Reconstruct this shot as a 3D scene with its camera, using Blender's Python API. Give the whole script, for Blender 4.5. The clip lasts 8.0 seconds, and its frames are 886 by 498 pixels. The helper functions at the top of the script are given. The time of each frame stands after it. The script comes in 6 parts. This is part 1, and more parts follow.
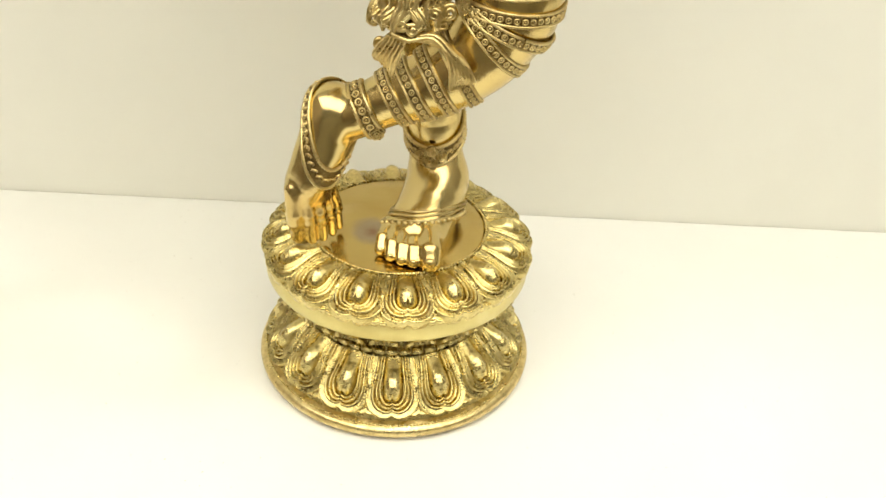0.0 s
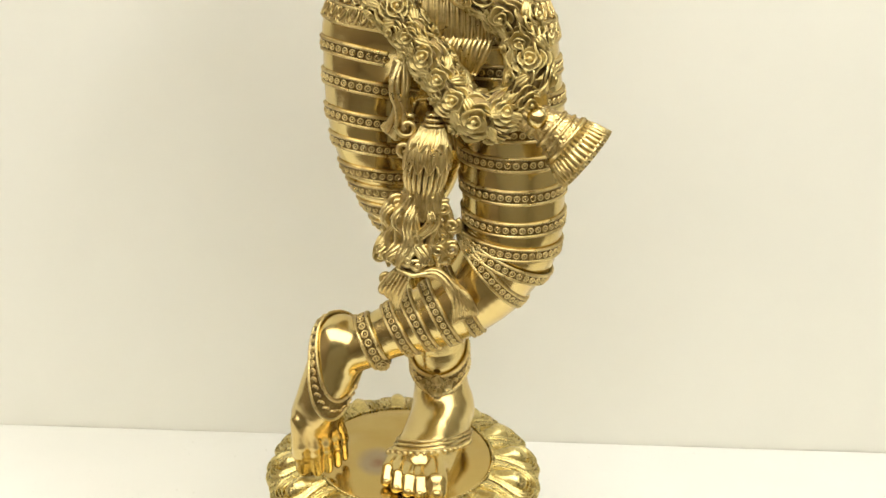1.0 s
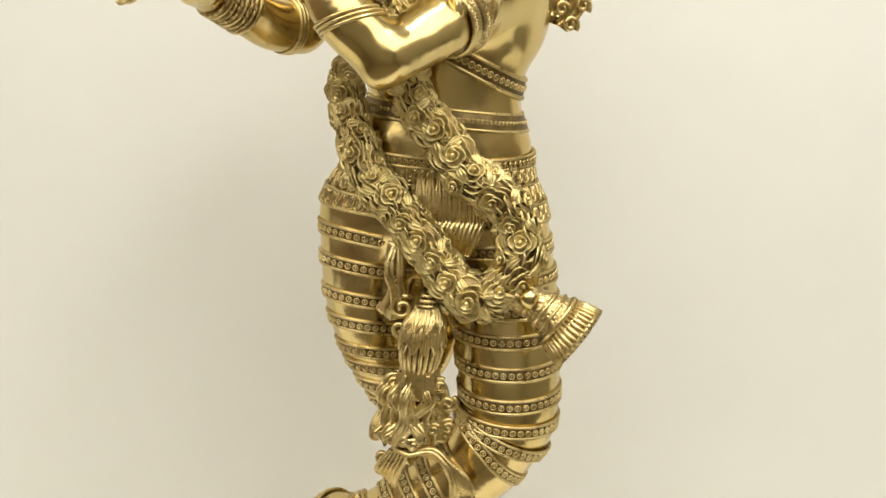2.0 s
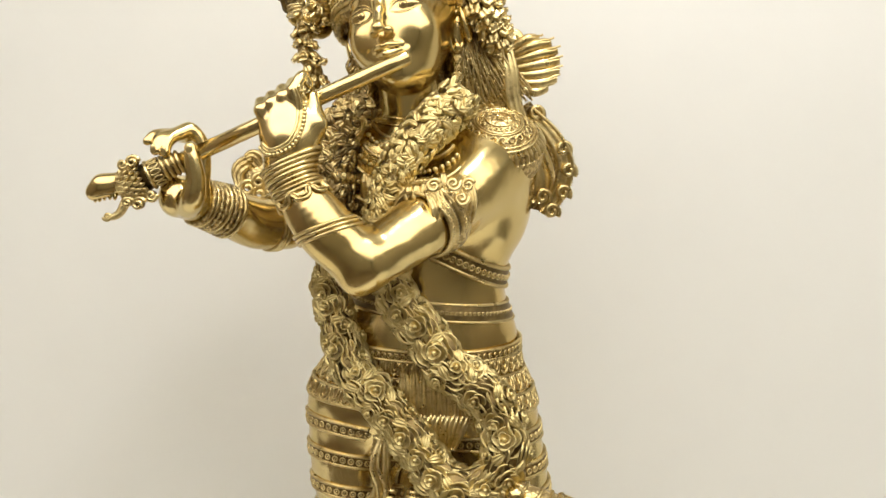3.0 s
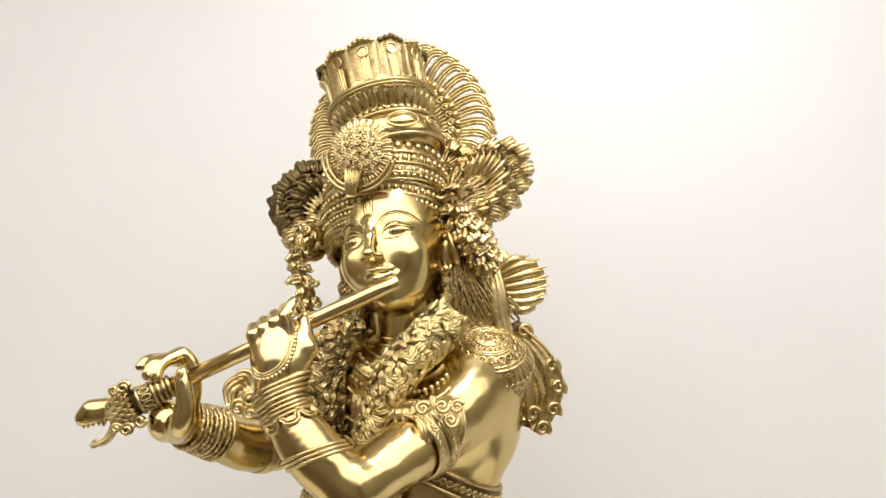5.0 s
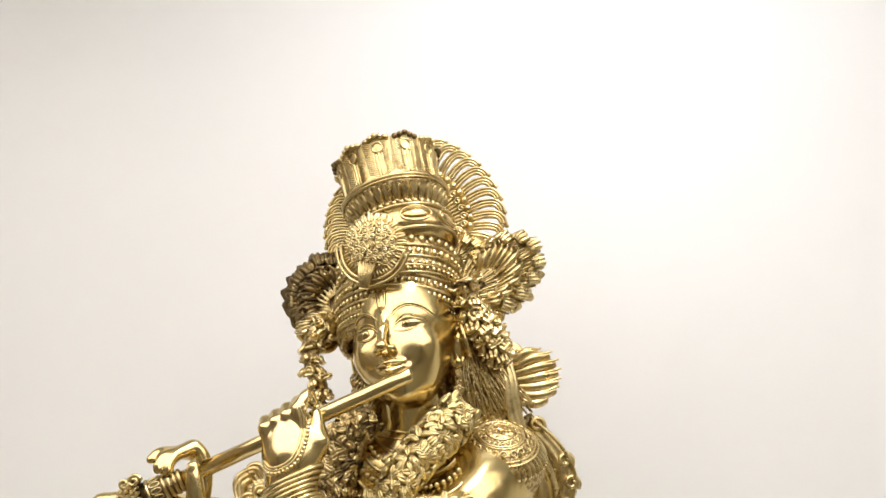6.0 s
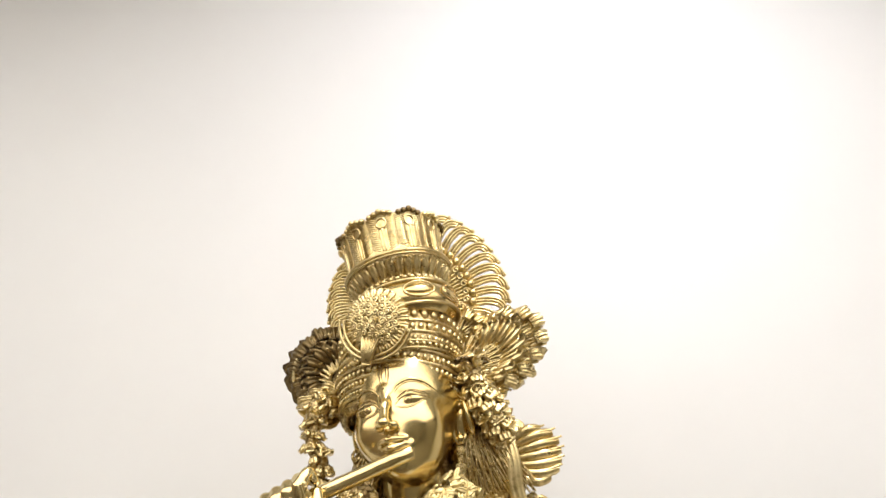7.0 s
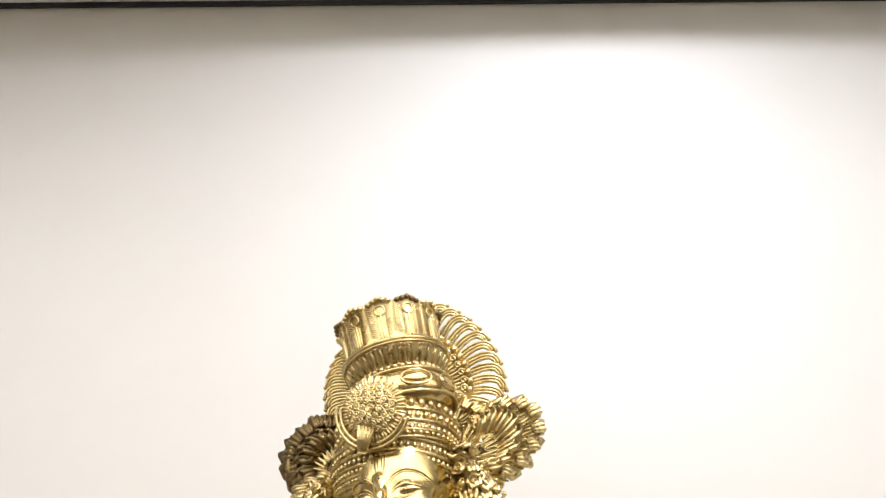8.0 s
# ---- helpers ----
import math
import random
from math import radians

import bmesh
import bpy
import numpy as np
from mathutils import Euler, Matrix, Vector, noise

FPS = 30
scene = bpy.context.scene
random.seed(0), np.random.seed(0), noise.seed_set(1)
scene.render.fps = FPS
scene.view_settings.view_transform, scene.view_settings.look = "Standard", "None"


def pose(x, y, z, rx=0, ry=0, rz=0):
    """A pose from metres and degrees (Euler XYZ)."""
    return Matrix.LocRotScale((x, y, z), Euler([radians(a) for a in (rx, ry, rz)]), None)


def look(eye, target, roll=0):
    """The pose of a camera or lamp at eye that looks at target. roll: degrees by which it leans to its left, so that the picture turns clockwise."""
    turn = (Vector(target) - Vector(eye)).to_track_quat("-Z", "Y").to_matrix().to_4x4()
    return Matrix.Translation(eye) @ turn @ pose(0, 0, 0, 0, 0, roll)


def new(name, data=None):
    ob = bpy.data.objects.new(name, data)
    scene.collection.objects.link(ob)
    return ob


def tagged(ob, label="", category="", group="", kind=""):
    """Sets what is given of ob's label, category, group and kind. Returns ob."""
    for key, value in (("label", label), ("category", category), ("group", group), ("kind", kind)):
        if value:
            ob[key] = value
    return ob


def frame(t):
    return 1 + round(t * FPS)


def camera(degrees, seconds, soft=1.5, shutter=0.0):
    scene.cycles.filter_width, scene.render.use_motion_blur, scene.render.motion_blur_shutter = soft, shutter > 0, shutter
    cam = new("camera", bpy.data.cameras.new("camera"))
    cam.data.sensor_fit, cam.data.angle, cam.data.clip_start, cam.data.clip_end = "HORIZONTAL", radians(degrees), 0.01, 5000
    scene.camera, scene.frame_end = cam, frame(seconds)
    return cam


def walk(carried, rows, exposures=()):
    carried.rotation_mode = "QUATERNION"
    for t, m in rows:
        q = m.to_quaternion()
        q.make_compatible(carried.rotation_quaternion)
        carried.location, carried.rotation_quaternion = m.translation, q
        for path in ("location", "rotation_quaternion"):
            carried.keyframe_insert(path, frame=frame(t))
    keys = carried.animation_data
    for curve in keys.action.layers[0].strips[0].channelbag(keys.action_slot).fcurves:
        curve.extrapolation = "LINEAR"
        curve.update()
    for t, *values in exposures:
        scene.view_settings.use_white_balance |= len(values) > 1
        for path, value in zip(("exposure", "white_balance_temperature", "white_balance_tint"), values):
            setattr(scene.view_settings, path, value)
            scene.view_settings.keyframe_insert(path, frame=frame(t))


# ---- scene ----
cam = camera(51.0, 8.0)
EXPO = [(0.0, 0.04, 6750, 6), (1.0, 0.07, 6560, 8), (2.0, -0.08, 6440, 10), (4.0, -0.22, 6200, 16), (6.0, -0.21, 6070, 18), (8.0, -0.13, 6070, 18)]
# seconds, x, y, z, pitch, roll, yaw
PATH = [
    (0, 0.0262, -0.9883, 0.8398, -34.24, 3.75, -1.83),
    (0.5, 0.0208, -1.0009, 0.8413, -26.73, 2.92, -1.45),
    (1, 0.0253, -1.0033, 0.8557, -20.58, 2.25, -0.72),
    (1.5, 0.03, -1.0046, 0.8739, -15.3, 1.7, -0.38),
    (2, 0.0336, -1.0059, 0.8958, -11.84, 1.33, -0.18),
    (2.2, 0.0387, -1.0068, 0.9091, -9.51, 1.1, 0.08),
    (3.3, 0.0826, -0.9948, 1.0032, -4.39, -0.42, 1.57),
    (3.5, 0.0850, -0.9955, 1.0071, -3.21, -0.48, 1.53),
    (4, 0.0819, -1.0011, 1.0117, 0.81, -0.52, 0.89),
    (4.5, 0.0816, -1.0049, 1.0118, 3.67, -0.59, 0.87),
    (6, 0.0805, -1.0183, 1.0180, 11.76, -0.33, 1.77),
    (6.5, 0.0781, -1.0206, 1.0168, 13.96, -0.15, 1.75),
    (7, 0.0797, -1.0241, 1.0214, 16.15, -0.04, 1.88),
    (7.5, 0.0825, -1.0272, 1.0254, 18.74, 0.15, 2.00),
    (8, 0.0803, -1.0326, 1.0209, 21.47, 0.58, 1.82),
]


def aimed(x, y, z, pitch, roll, yaw):
    """A camera pose from its place, its rise, its lean and its turn to the left."""
    return pose(x, y, z) @ pose(0, 0, 0, 0, 0, yaw) @ pose(0, 0, 0, 90 + pitch) @ pose(0, 0, 0, 0, 0, roll)


walk(cam, [(row[0], aimed(*row[1:])) for row in PATH], exposures=EXPO)

# ---- light ----
WALL_Y, CEIL_Z, FLOOR_Z = 0.363, 2.052, -0.75
world = bpy.data.worlds.new("room_air")
scene.world = world
world.use_nodes = True
world.node_tree.nodes["Background"].inputs[0].default_value = (1.0, 0.95, 0.86, 1)
world.node_tree.nodes["Background"].inputs[1].default_value = 0.1


def spot(name, place, target, power, degrees, blend, radius, colour):
    lamp = bpy.data.lights.new(name, "SPOT")
    lamp.energy, lamp.spot_size, lamp.spot_blend, lamp.shadow_soft_size = power, radians(degrees), blend, radius
    lamp.color = colour
    ob = new(name, lamp)
    ob.matrix_world = look(place, target)
    return ob


DOWN_X, DOWN_Y, DOWN_Z = 0.30, -0.24, 0.034
spot("downlight_beam", (DOWN_X, DOWN_Y, CEIL_Z - DOWN_Z - 0.001), (DOWN_X, DOWN_Y, 0), 23.5, 176, 0.05, 0.045, (0.98, 0.985, 1.01))

# ---- materials ----


class Mat:
    """A node material with a Principled shader and short ways to wire it."""

    def __init__(self, name, rough=0.5, metal=0.0):
        self.mat = bpy.data.materials.new(name)
        self.mat.use_nodes = True
        self.t = self.mat.node_tree
        self.b = self.t.nodes["Principled BSDF"]
        self.b.inputs["Roughness"].default_value = rough
        self.b.inputs["Metallic"].default_value = metal

    def node(self, kind, **values):
        n = self.t.nodes.new(kind)
        for k, v in values.items():
            n.inputs[k.replace("_", " ")].default_value = v
        return n

    def link(self, a, b):
        self.t.links.new(a, b)

    def place(self):
        return self.node("ShaderNodeTexCoord").outputs["Object"]

    def noise(self, scale, detail=4.0, rough=0.55, stretch=None):
        n = self.node("ShaderNodeTexNoise", Scale=scale, Detail=detail, Roughness=rough)
        if stretch:
            m = self.node("ShaderNodeMapping")
            m.inputs["Scale"].default_value = stretch
            self.link(self.place(), m.inputs[0])
            self.link(m.outputs[0], n.inputs["Vector"])
        else:
            self.link(self.place(), n.inputs["Vector"])
        return n.outputs["Fac"]

    def ramp(self, fac, stops):
        r = self.node("ShaderNodeValToRGB")
        e = r.color_ramp.elements
        while len(e) < len(stops):
            e.new(0.5)
        for i, (at, c) in enumerate(stops):
            e[i].position, e[i].color = at, (*c, 1) if len(c) == 3 else c
        self.link(fac, r.inputs[0])
        return r.outputs[0]

    def grey(self, fac, a, b, lo=0.0, hi=1.0):
        m = self.node("ShaderNodeMapRange")
        for k, v in zip(("From Min", "From Max", "To Min", "To Max"), (a, b, lo, hi)):
            m.inputs[k].default_value = v
        self.link(fac, m.inputs[0])
        return m.outputs[0]

    def mix(self, fac, a, b, kind="MIX"):
        m = self.node("ShaderNodeMix")
        m.data_type, m.blend_type = "RGBA", kind
        for value, socket in ((fac, m.inputs[0]), (a, m.inputs[6]), (b, m.inputs[7])):
            if isinstance(value, (tuple, float, int)):
                socket.default_value = (*value, 1) if isinstance(value, tuple) else value
            else:
                self.link(value, socket)
        return m.outputs[2]

    def bump(self, height, strength, distance, before=None):
        n = self.node("ShaderNodeBump", Strength=strength, Distance=distance)
        self.link(height, n.inputs["Height"])
        if before is not None:
            self.link(before, n.inputs["Normal"])
        return n.outputs[0]

    def set(self, colour=None, rough=None, normal=None):
        for value, key in ((colour, "Base Color"), (rough, "Roughness"), (normal, "Normal")):
            if value is not None:
                if isinstance(value, tuple):
                    self.b.inputs[key].default_value = (*value, 1)
                else:
                    self.link(value, self.b.inputs[key])
        return self.mat


def polished_brass(name="polished_brass", stain=None, gloss=(0.17, 0.26), tone=None):
    m = Mat(name, 0.24, 1.0)
    clouds = m.noise(9, 3)
    colour = m.ramp(clouds, [(0.3, (0.59, 0.44, 0.167)), (0.5, (0.67, 0.525, 0.226)), (0.75, (0.735, 0.597, 0.289))])
    tarnish = m.grey(m.noise(7, 5, 0.6), 0.48, 0.76, 0.0, 0.52)
    colour = m.mix(tarnish, colour, (0.50, 0.315, 0.12))
    rough = m.grey(m.noise(30, 4, 0.6), 0.3, 0.75, *gloss)
    normal = m.bump(m.noise(10, 2.0), 0.45, 0.022)
    normal = m.bump(m.noise(26, 2.0), 0.16, 0.008, normal)
    normal = m.bump(m.noise(150, 3, 0.5, (1, 1, 0.25)), 0.03, 0.0008, normal)
    if tone:
        colour = m.mix(1.0, colour, tone, "MULTIPLY")
    if stain:
        far = m.node("ShaderNodeVectorMath")
        far.operation = "DISTANCE"
        m.link(m.place(), far.inputs[0])
        far.inputs[1].default_value = stain
        wobble = m.node("ShaderNodeMath")
        wobble.operation = "MULTIPLY_ADD"
        m.link(m.noise(28, 5), wobble.inputs[0])
        wobble.inputs[1].default_value = 0.03
        m.link(far.outputs["Value"], wobble.inputs[2])
        colour = m.mix(m.grey(wobble.outputs[0], 0.034, 0.048, 0.65, 0.0), colour, (0.36, 0.31, 0.27))
        colour = m.mix(m.grey(wobble.outputs[0], 0.018, 0.030, 0.8, 0.0), colour, (0.30, 0.14, 0.08))
    return m.set(colour, rough, normal)


def chased_brass():
    m = Mat("chased_brass", 0.34, 1.0)
    cells = m.node("ShaderNodeTexVoronoi", Scale=300.0)
    cells.feature = "SMOOTH_F1"
    m.link(m.place(), cells.inputs["Vector"])
    lines = m.grey(cells.outputs["Distance"], 0.55, 0.12)
    colour = m.ramp(m.noise(30, 6, 0.65), [(0.32, (0.53, 0.39, 0.155)), (0.52, (0.71, 0.56, 0.255)), (0.72, (0.79, 0.65, 0.33))])
    colour = m.mix(m.grey(lines, 0.0, 0.5, 0.75, 0.0), colour, (0.26, 0.17, 0.065))
    normal = m.bump(lines, 0.6, 0.0014)
    normal = m.bump(m.noise(420, 4), 0.2, 0.0008, normal)
    return m.set(colour, m.grey(m.noise(90, 5, 0.7), 0.3, 0.7, 0.26, 0.48), normal)


def cast_brass():
    m = Mat("cast_brass", 0.3, 1.0)
    colour = m.ramp(m.noise(22, 6, 0.65), [(0.3, (0.54, 0.40, 0.16)), (0.5, (0.73, 0.58, 0.265)), (0.72, (0.81, 0.675, 0.345))])
    colour = m.mix(m.grey(m.noise(120, 5, 0.7), 0.50, 0.72, 0.0, 0.7), colour, (0.28, 0.175, 0.065))
    normal = m.bump(m.noise(260, 4), 0.25, 0.001)
    return m.set(colour, m.grey(m.noise(70, 5, 0.7), 0.3, 0.7, 0.23, 0.42), normal)


def lotus_brass():
    """Duller cast brass with fine punched hatching and dirt in the hollows."""
    m = Mat("hatched_cast_brass", 0.36, 1.0)
    colour = m.ramp(m.noise(26, 6, 0.65), [(0.3, (0.53, 0.415, 0.145)), (0.5, (0.71, 0.585, 0.245)), (0.72, (0.80, 0.685, 0.33))])
    colour = m.mix(m.grey(m.noise(95, 6, 0.75), 0.52, 0.74, 0.0, 0.6), colour, (0.28, 0.185, 0.06))
    hatch = m.node("ShaderNodeTexVoronoi", Scale=520.0)
    m.link(m.place(), hatch.inputs["Vector"])
    colour = m.mix(m.grey(hatch.outputs["Distance"], 0.35, 0.75, 0.0, 0.22), colour, (0.30, 0.20, 0.07))
    normal = m.bump(m.grey(hatch.outputs["Distance"], 0.0, 0.8, 1.0, 0.0), 0.16, 0.0010)
    normal = m.bump(m.noise(60, 4), 0.2, 0.003, normal)
    return m.set(colour, m.grey(m.noise(70, 5, 0.7), 0.3, 0.7, 0.19, 0.36), normal)


def brushed_brass():
    m = Mat("brushed_brass", 0.38, 1.0)
    colour = m.ramp(m.noise(14, 6, 0.65), [(0.35, (0.66, 0.55, 0.22)), (0.55, (0.74, 0.635, 0.28)), (0.75, (0.79, 0.70, 0.36))])
    colour = m.mix(m.grey(m.noise(60, 6, 0.75), 0.63, 0.72, 0.0, 0.7), colour, (0.5, 0.34, 0.12))
    normal = m.bump(m.noise(120, 4, 0.6, (1, 1, 14)), 0.25, 0.001)
    return m.set(colour, m.grey(m.noise(40, 4), 0.3, 0.7, 0.3, 0.46), normal)


def garland_brass():
    m = Mat("matt_garland_brass", 0.5, 1.0)
    colour = m.ramp(m.noise(34, 6, 0.65), [(0.3, (0.50, 0.385, 0.155)), (0.5, (0.67, 0.54, 0.24)), (0.72, (0.76, 0.635, 0.315))])
    normal = m.bump(m.noise(300, 4), 0.25, 0.001)
    return m.set(colour, m.grey(m.noise(60, 5, 0.7), 0.3, 0.7, 0.40, 0.58), normal)


# dark brass for patina and engraved lines, also for shade put into the colour
def dark_patina_shade(name="dark_brass_patina_shade", k=1.0):
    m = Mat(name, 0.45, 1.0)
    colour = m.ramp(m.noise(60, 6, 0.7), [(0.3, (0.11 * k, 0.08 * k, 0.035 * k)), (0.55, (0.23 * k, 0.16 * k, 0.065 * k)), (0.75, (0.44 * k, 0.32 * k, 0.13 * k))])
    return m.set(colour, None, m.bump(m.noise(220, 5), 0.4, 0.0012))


def plaster(name, base, scale=1.0):
    m = Mat(name, 0.6)
    low = tuple(c * 0.95 for c in base)
    colour = m.ramp(m.noise(2.2 * scale, 5), [(0.3, low), (0.7, base)])
    normal = m.bump(m.noise(160 * scale, 4), 0.06, 0.001)
    normal = m.bump(m.noise(5 * scale, 3), 0.05, 0.02, normal)
    return m.set(colour, m.grey(m.noise(6), 0.3, 0.7, 0.5, 0.68), normal)


def laminate():
    m = Mat("white_laminate", 0.35)
    colour = m.ramp(m.noise(3, 5), [(0.3, (0.8, 0.79, 0.75)), (0.7, (0.84, 0.83, 0.79))])
    specks = m.grey(m.noise(190, 2, 0.5), 0.735, 0.76)
    colour = m.mix(specks, colour, (0.55, 0.52, 0.47))
    return m.set(colour, m.grey(m.noise(18, 5), 0.3, 0.7, 0.3, 0.45), m.bump(m.noise(90, 3), 0.03, 0.001))


def plain(name, colour, rough=0.5, metal=0.0):
    m = Mat(name, rough, metal)
    shade = m.ramp(m.noise(12, 5), [(0.3, tuple(c * 0.85 for c in colour)), (0.7, colour)])
    return m.set(shade, None, m.bump(m.noise(80, 4), 0.08, 0.001))


def glowing(name, colour, strength):
    m = Mat(name, 0.5)
    m.b.inputs["Base Color"].default_value = (0.9, 0.9, 0.9, 1)
    m.b.inputs["Emission Color"].default_value = (*colour, 1)
    m.b.inputs["Emission Strength"].default_value = strength
    return m.mat


DISC = polished_brass("stained_polished_brass", (-0.032, -0.022, 0.2035), (0.18, 0.28), (0.93, 0.89, 0.745))
POLISHED, CHASED, CAST = polished_brass(), chased_brass(), cast_brass()
LOTUS = lotus_brass()
GROOVE = dark_patina_shade("groove_patina", 1.45)
BRUSHED, PATINA_SHADE, MATT = brushed_brass(), dark_patina_shade(), garland_brass()
WALL = plaster("cream_wall_paint", (0.825, 0.808, 0.735))
WHITE = plaster("white_ceiling_paint", (0.82, 0.81, 0.78))
TOP = laminate()
DARK = plain("dark_trim_paint", (0.03, 0.03, 0.035), 0.6)
FLOOR = plain("dark_floor_tile", (0.2, 0.16, 0.11), 0.4)
FRAME = plain("white_lamp_metal", (0.8, 0.8, 0.8), 0.4)
PANEL = glowing("lamp_diffuser_glow", (1.0, 0.975, 0.89), 3.4)
BROWN = plaster("brown_wall_paint", (0.27, 0.21, 0.15))
TAUPE = plaster("taupe_wall_paint", (0.30, 0.27, 0.21))

# ---- setting ----


def link_mesh(name, bm, material, parent=None, smooth=False):
    mesh = bpy.data.meshes.new(name)
    bm.to_mesh(mesh)
    bm.free()
    mesh.materials.append(material)
    if smooth:
        mesh.shade_smooth()
    ob = new(name, mesh)
    ob.parent = parent
    return ob


def box(lo, hi, bevel=0.0, segments=2):
    bm = bmesh.new()
    bmesh.ops.create_cube(bm, size=1.0)
    for v in bm.verts:
        v.co = Vector([(lo[i] + hi[i]) / 2 + v.co[i] * (hi[i] - lo[i]) for i in range(3)])
    if bevel:
        bmesh.ops.bevel(bm, geom=bm.edges[:], offset=bevel, segments=segments, affect="EDGES", profile=0.6)
    return bm


def part(name, bm, material, parent, label="", smooth=False):
    ob = link_mesh(name, bm, material, parent, smooth)
    return tagged(ob, label) if label else ob


def setting(name, lo, hi, material, label, category, bevel=0.0):
    return tagged(link_mesh(name, box(lo, hi, bevel), material), label, category, kind="structure")


SIDE, BACK = 2.4, -3.4
setting("wall_north", (-SIDE, WALL_Y, FLOOR_Z), (SIDE, WALL_Y + 0.12, CEIL_Z), WALL, "smooth cream painted wall behind the statue", "wall")
setting("wall_south", (-SIDE, BACK - 0.12, FLOOR_Z), (SIDE, BACK, CEIL_Z), TAUPE, "plain taupe painted wall closing the room", "wall")
setting("wall_west", (-SIDE - 0.12, BACK - 0.12, FLOOR_Z), (-SIDE, WALL_Y + 0.12, CEIL_Z), BROWN, "plain brown painted side wall of the room", "wall")
setting("wall_east", (SIDE, BACK - 0.12, FLOOR_Z), (SIDE + 0.12, WALL_Y + 0.12, CEIL_Z), TAUPE, "plain taupe painted side wall of the room", "wall")
setting("floor", (-SIDE, BACK, FLOOR_Z - 0.1), (SIDE, WALL_Y, FLOOR_Z), FLOOR, "plain dark tiled floor of the room", "floor")
setting("ceiling", (-SIDE, BACK, CEIL_Z), (SIDE, WALL_Y + 0.12, CEIL_Z + 0.1), WHITE, "plain white painted ceiling", "ceiling")
setting("trim", (-SIDE, WALL_Y - 0.006, CEIL_Z - 0.010), (SIDE, WALL_Y - 0.001, CEIL_Z), DARK, "thin dark trim along the top of the wall", "trim")

counter = tagged(new("display_counter"), "white laminate display counter standing against the cream wall", "counter")
part("countertop", box((-1.9, -0.52, -0.035), (1.9, WALL_Y - 0.002, 0), 0.003), TOP, counter)
part("front_panel", box((-1.86, -0.48, FLOOR_Z), (1.86, -0.455, -0.035)), TOP, counter)
for x in (-1.86, 1.835):
    part("side_panel", box((x, -0.455, FLOOR_Z), (x + 0.025, WALL_Y - 0.02, -0.035)), TOP, counter)


def ceiling_light(x, y, w, d, glow):
    lamp = tagged(new("ceiling_light"), "broad flat white ceiling light with a glowing diffuser", "ceiling light")
    lamp.location = (x, y, CEIL_Z)
    part("diffuser", box((-w / 2, -d / 2, -0.014), (w / 2, d / 2, -0.006)), glow, lamp)
    t = 0.025
    for lo, hi in (((-w / 2 - t, -d / 2 - t), (w / 2 + t, -d / 2)), ((-w / 2 - t, d / 2), (w / 2 + t, d / 2 + t)),
                   ((-w / 2 - t, -d / 2), (-w / 2, d / 2)), ((w / 2, -d / 2), (w / 2 + t, d / 2))):
        part("frame", box((*lo, -0.02), (*hi, -0.0005), 0.002), FRAME, lamp)
    return lamp


ceiling_light(0.0, -1.38, 4.4, 2.15, PANEL)


def downlight(x, y):
    lamp = tagged(new("downlight"), "round white surface-mounted ceiling downlight near the wall", "downlight")
    lamp.location = (x, y, CEIL_Z)
    bm = bmesh.new()
    rings = []
    for r, z in ((0.048, -0.004), (0.050, -DOWN_Z), (0.056, -DOWN_Z), (0.058, -DOWN_Z + 0.003), (0.058, -0.004), (0.064, -0.0005)):
        rings.append([bm.verts.new((r * math.cos(a), r * math.sin(a), z)) for a in np.linspace(0, math.tau, 32, endpoint=False)])
    for a, b in zip(rings, rings[1:]):
        for i in range(32):
            bm.faces.new((a[i], b[i], b[(i + 1) % 32], a[(i + 1) % 32]))
    part("bezel", bm, FRAME, lamp, smooth=True)


downlight(DOWN_X, DOWN_Y)

# ---- mesh tools for the statue ----


class Build:
    """Collects vertices and faces, with a material number for each face."""

    def __init__(self):
        self.v, self.f, self.m, self.n = [], [], [], 0

    def add(self, verts, faces, mat):
        verts = np.asarray(verts, float).reshape(-1, 3)
        self.v.append(verts)
        for f in faces:
            self.f.append([int(i) + self.n for i in f])
        self.m.extend([mat] * len(faces))
        self.n += len(verts)

    def mesh(self, name, materials):
        mesh = bpy.data.meshes.new(name)
        mesh.from_pydata(np.concatenate(self.v).tolist(), [], self.f)
        for m in materials:
            mesh.materials.append(m)
        mesh.polygons.foreach_set("material_index", np.array(self.m, dtype=np.int32))
        mesh.shade_smooth()
        mesh.update()
        return mesh


def grid_faces(rows, cols, wrap_c=False, wrap_r=False):
    i, j = np.meshgrid(np.arange(rows if wrap_r else rows - 1), np.arange(cols if wrap_c else cols - 1), indexing="ij")
    a, b = i * cols + j, i * cols + (j + 1) % cols
    c, d = ((i + 1) % rows) * cols + (j + 1) % cols, ((i + 1) % rows) * cols + j
    return np.stack([a, b, c, d], -1).reshape(-1, 4)


def unit(v):
    v = np.asarray(v, float)
    return v / (np.linalg.norm(v, axis=-1, keepdims=True) + 1e-12)


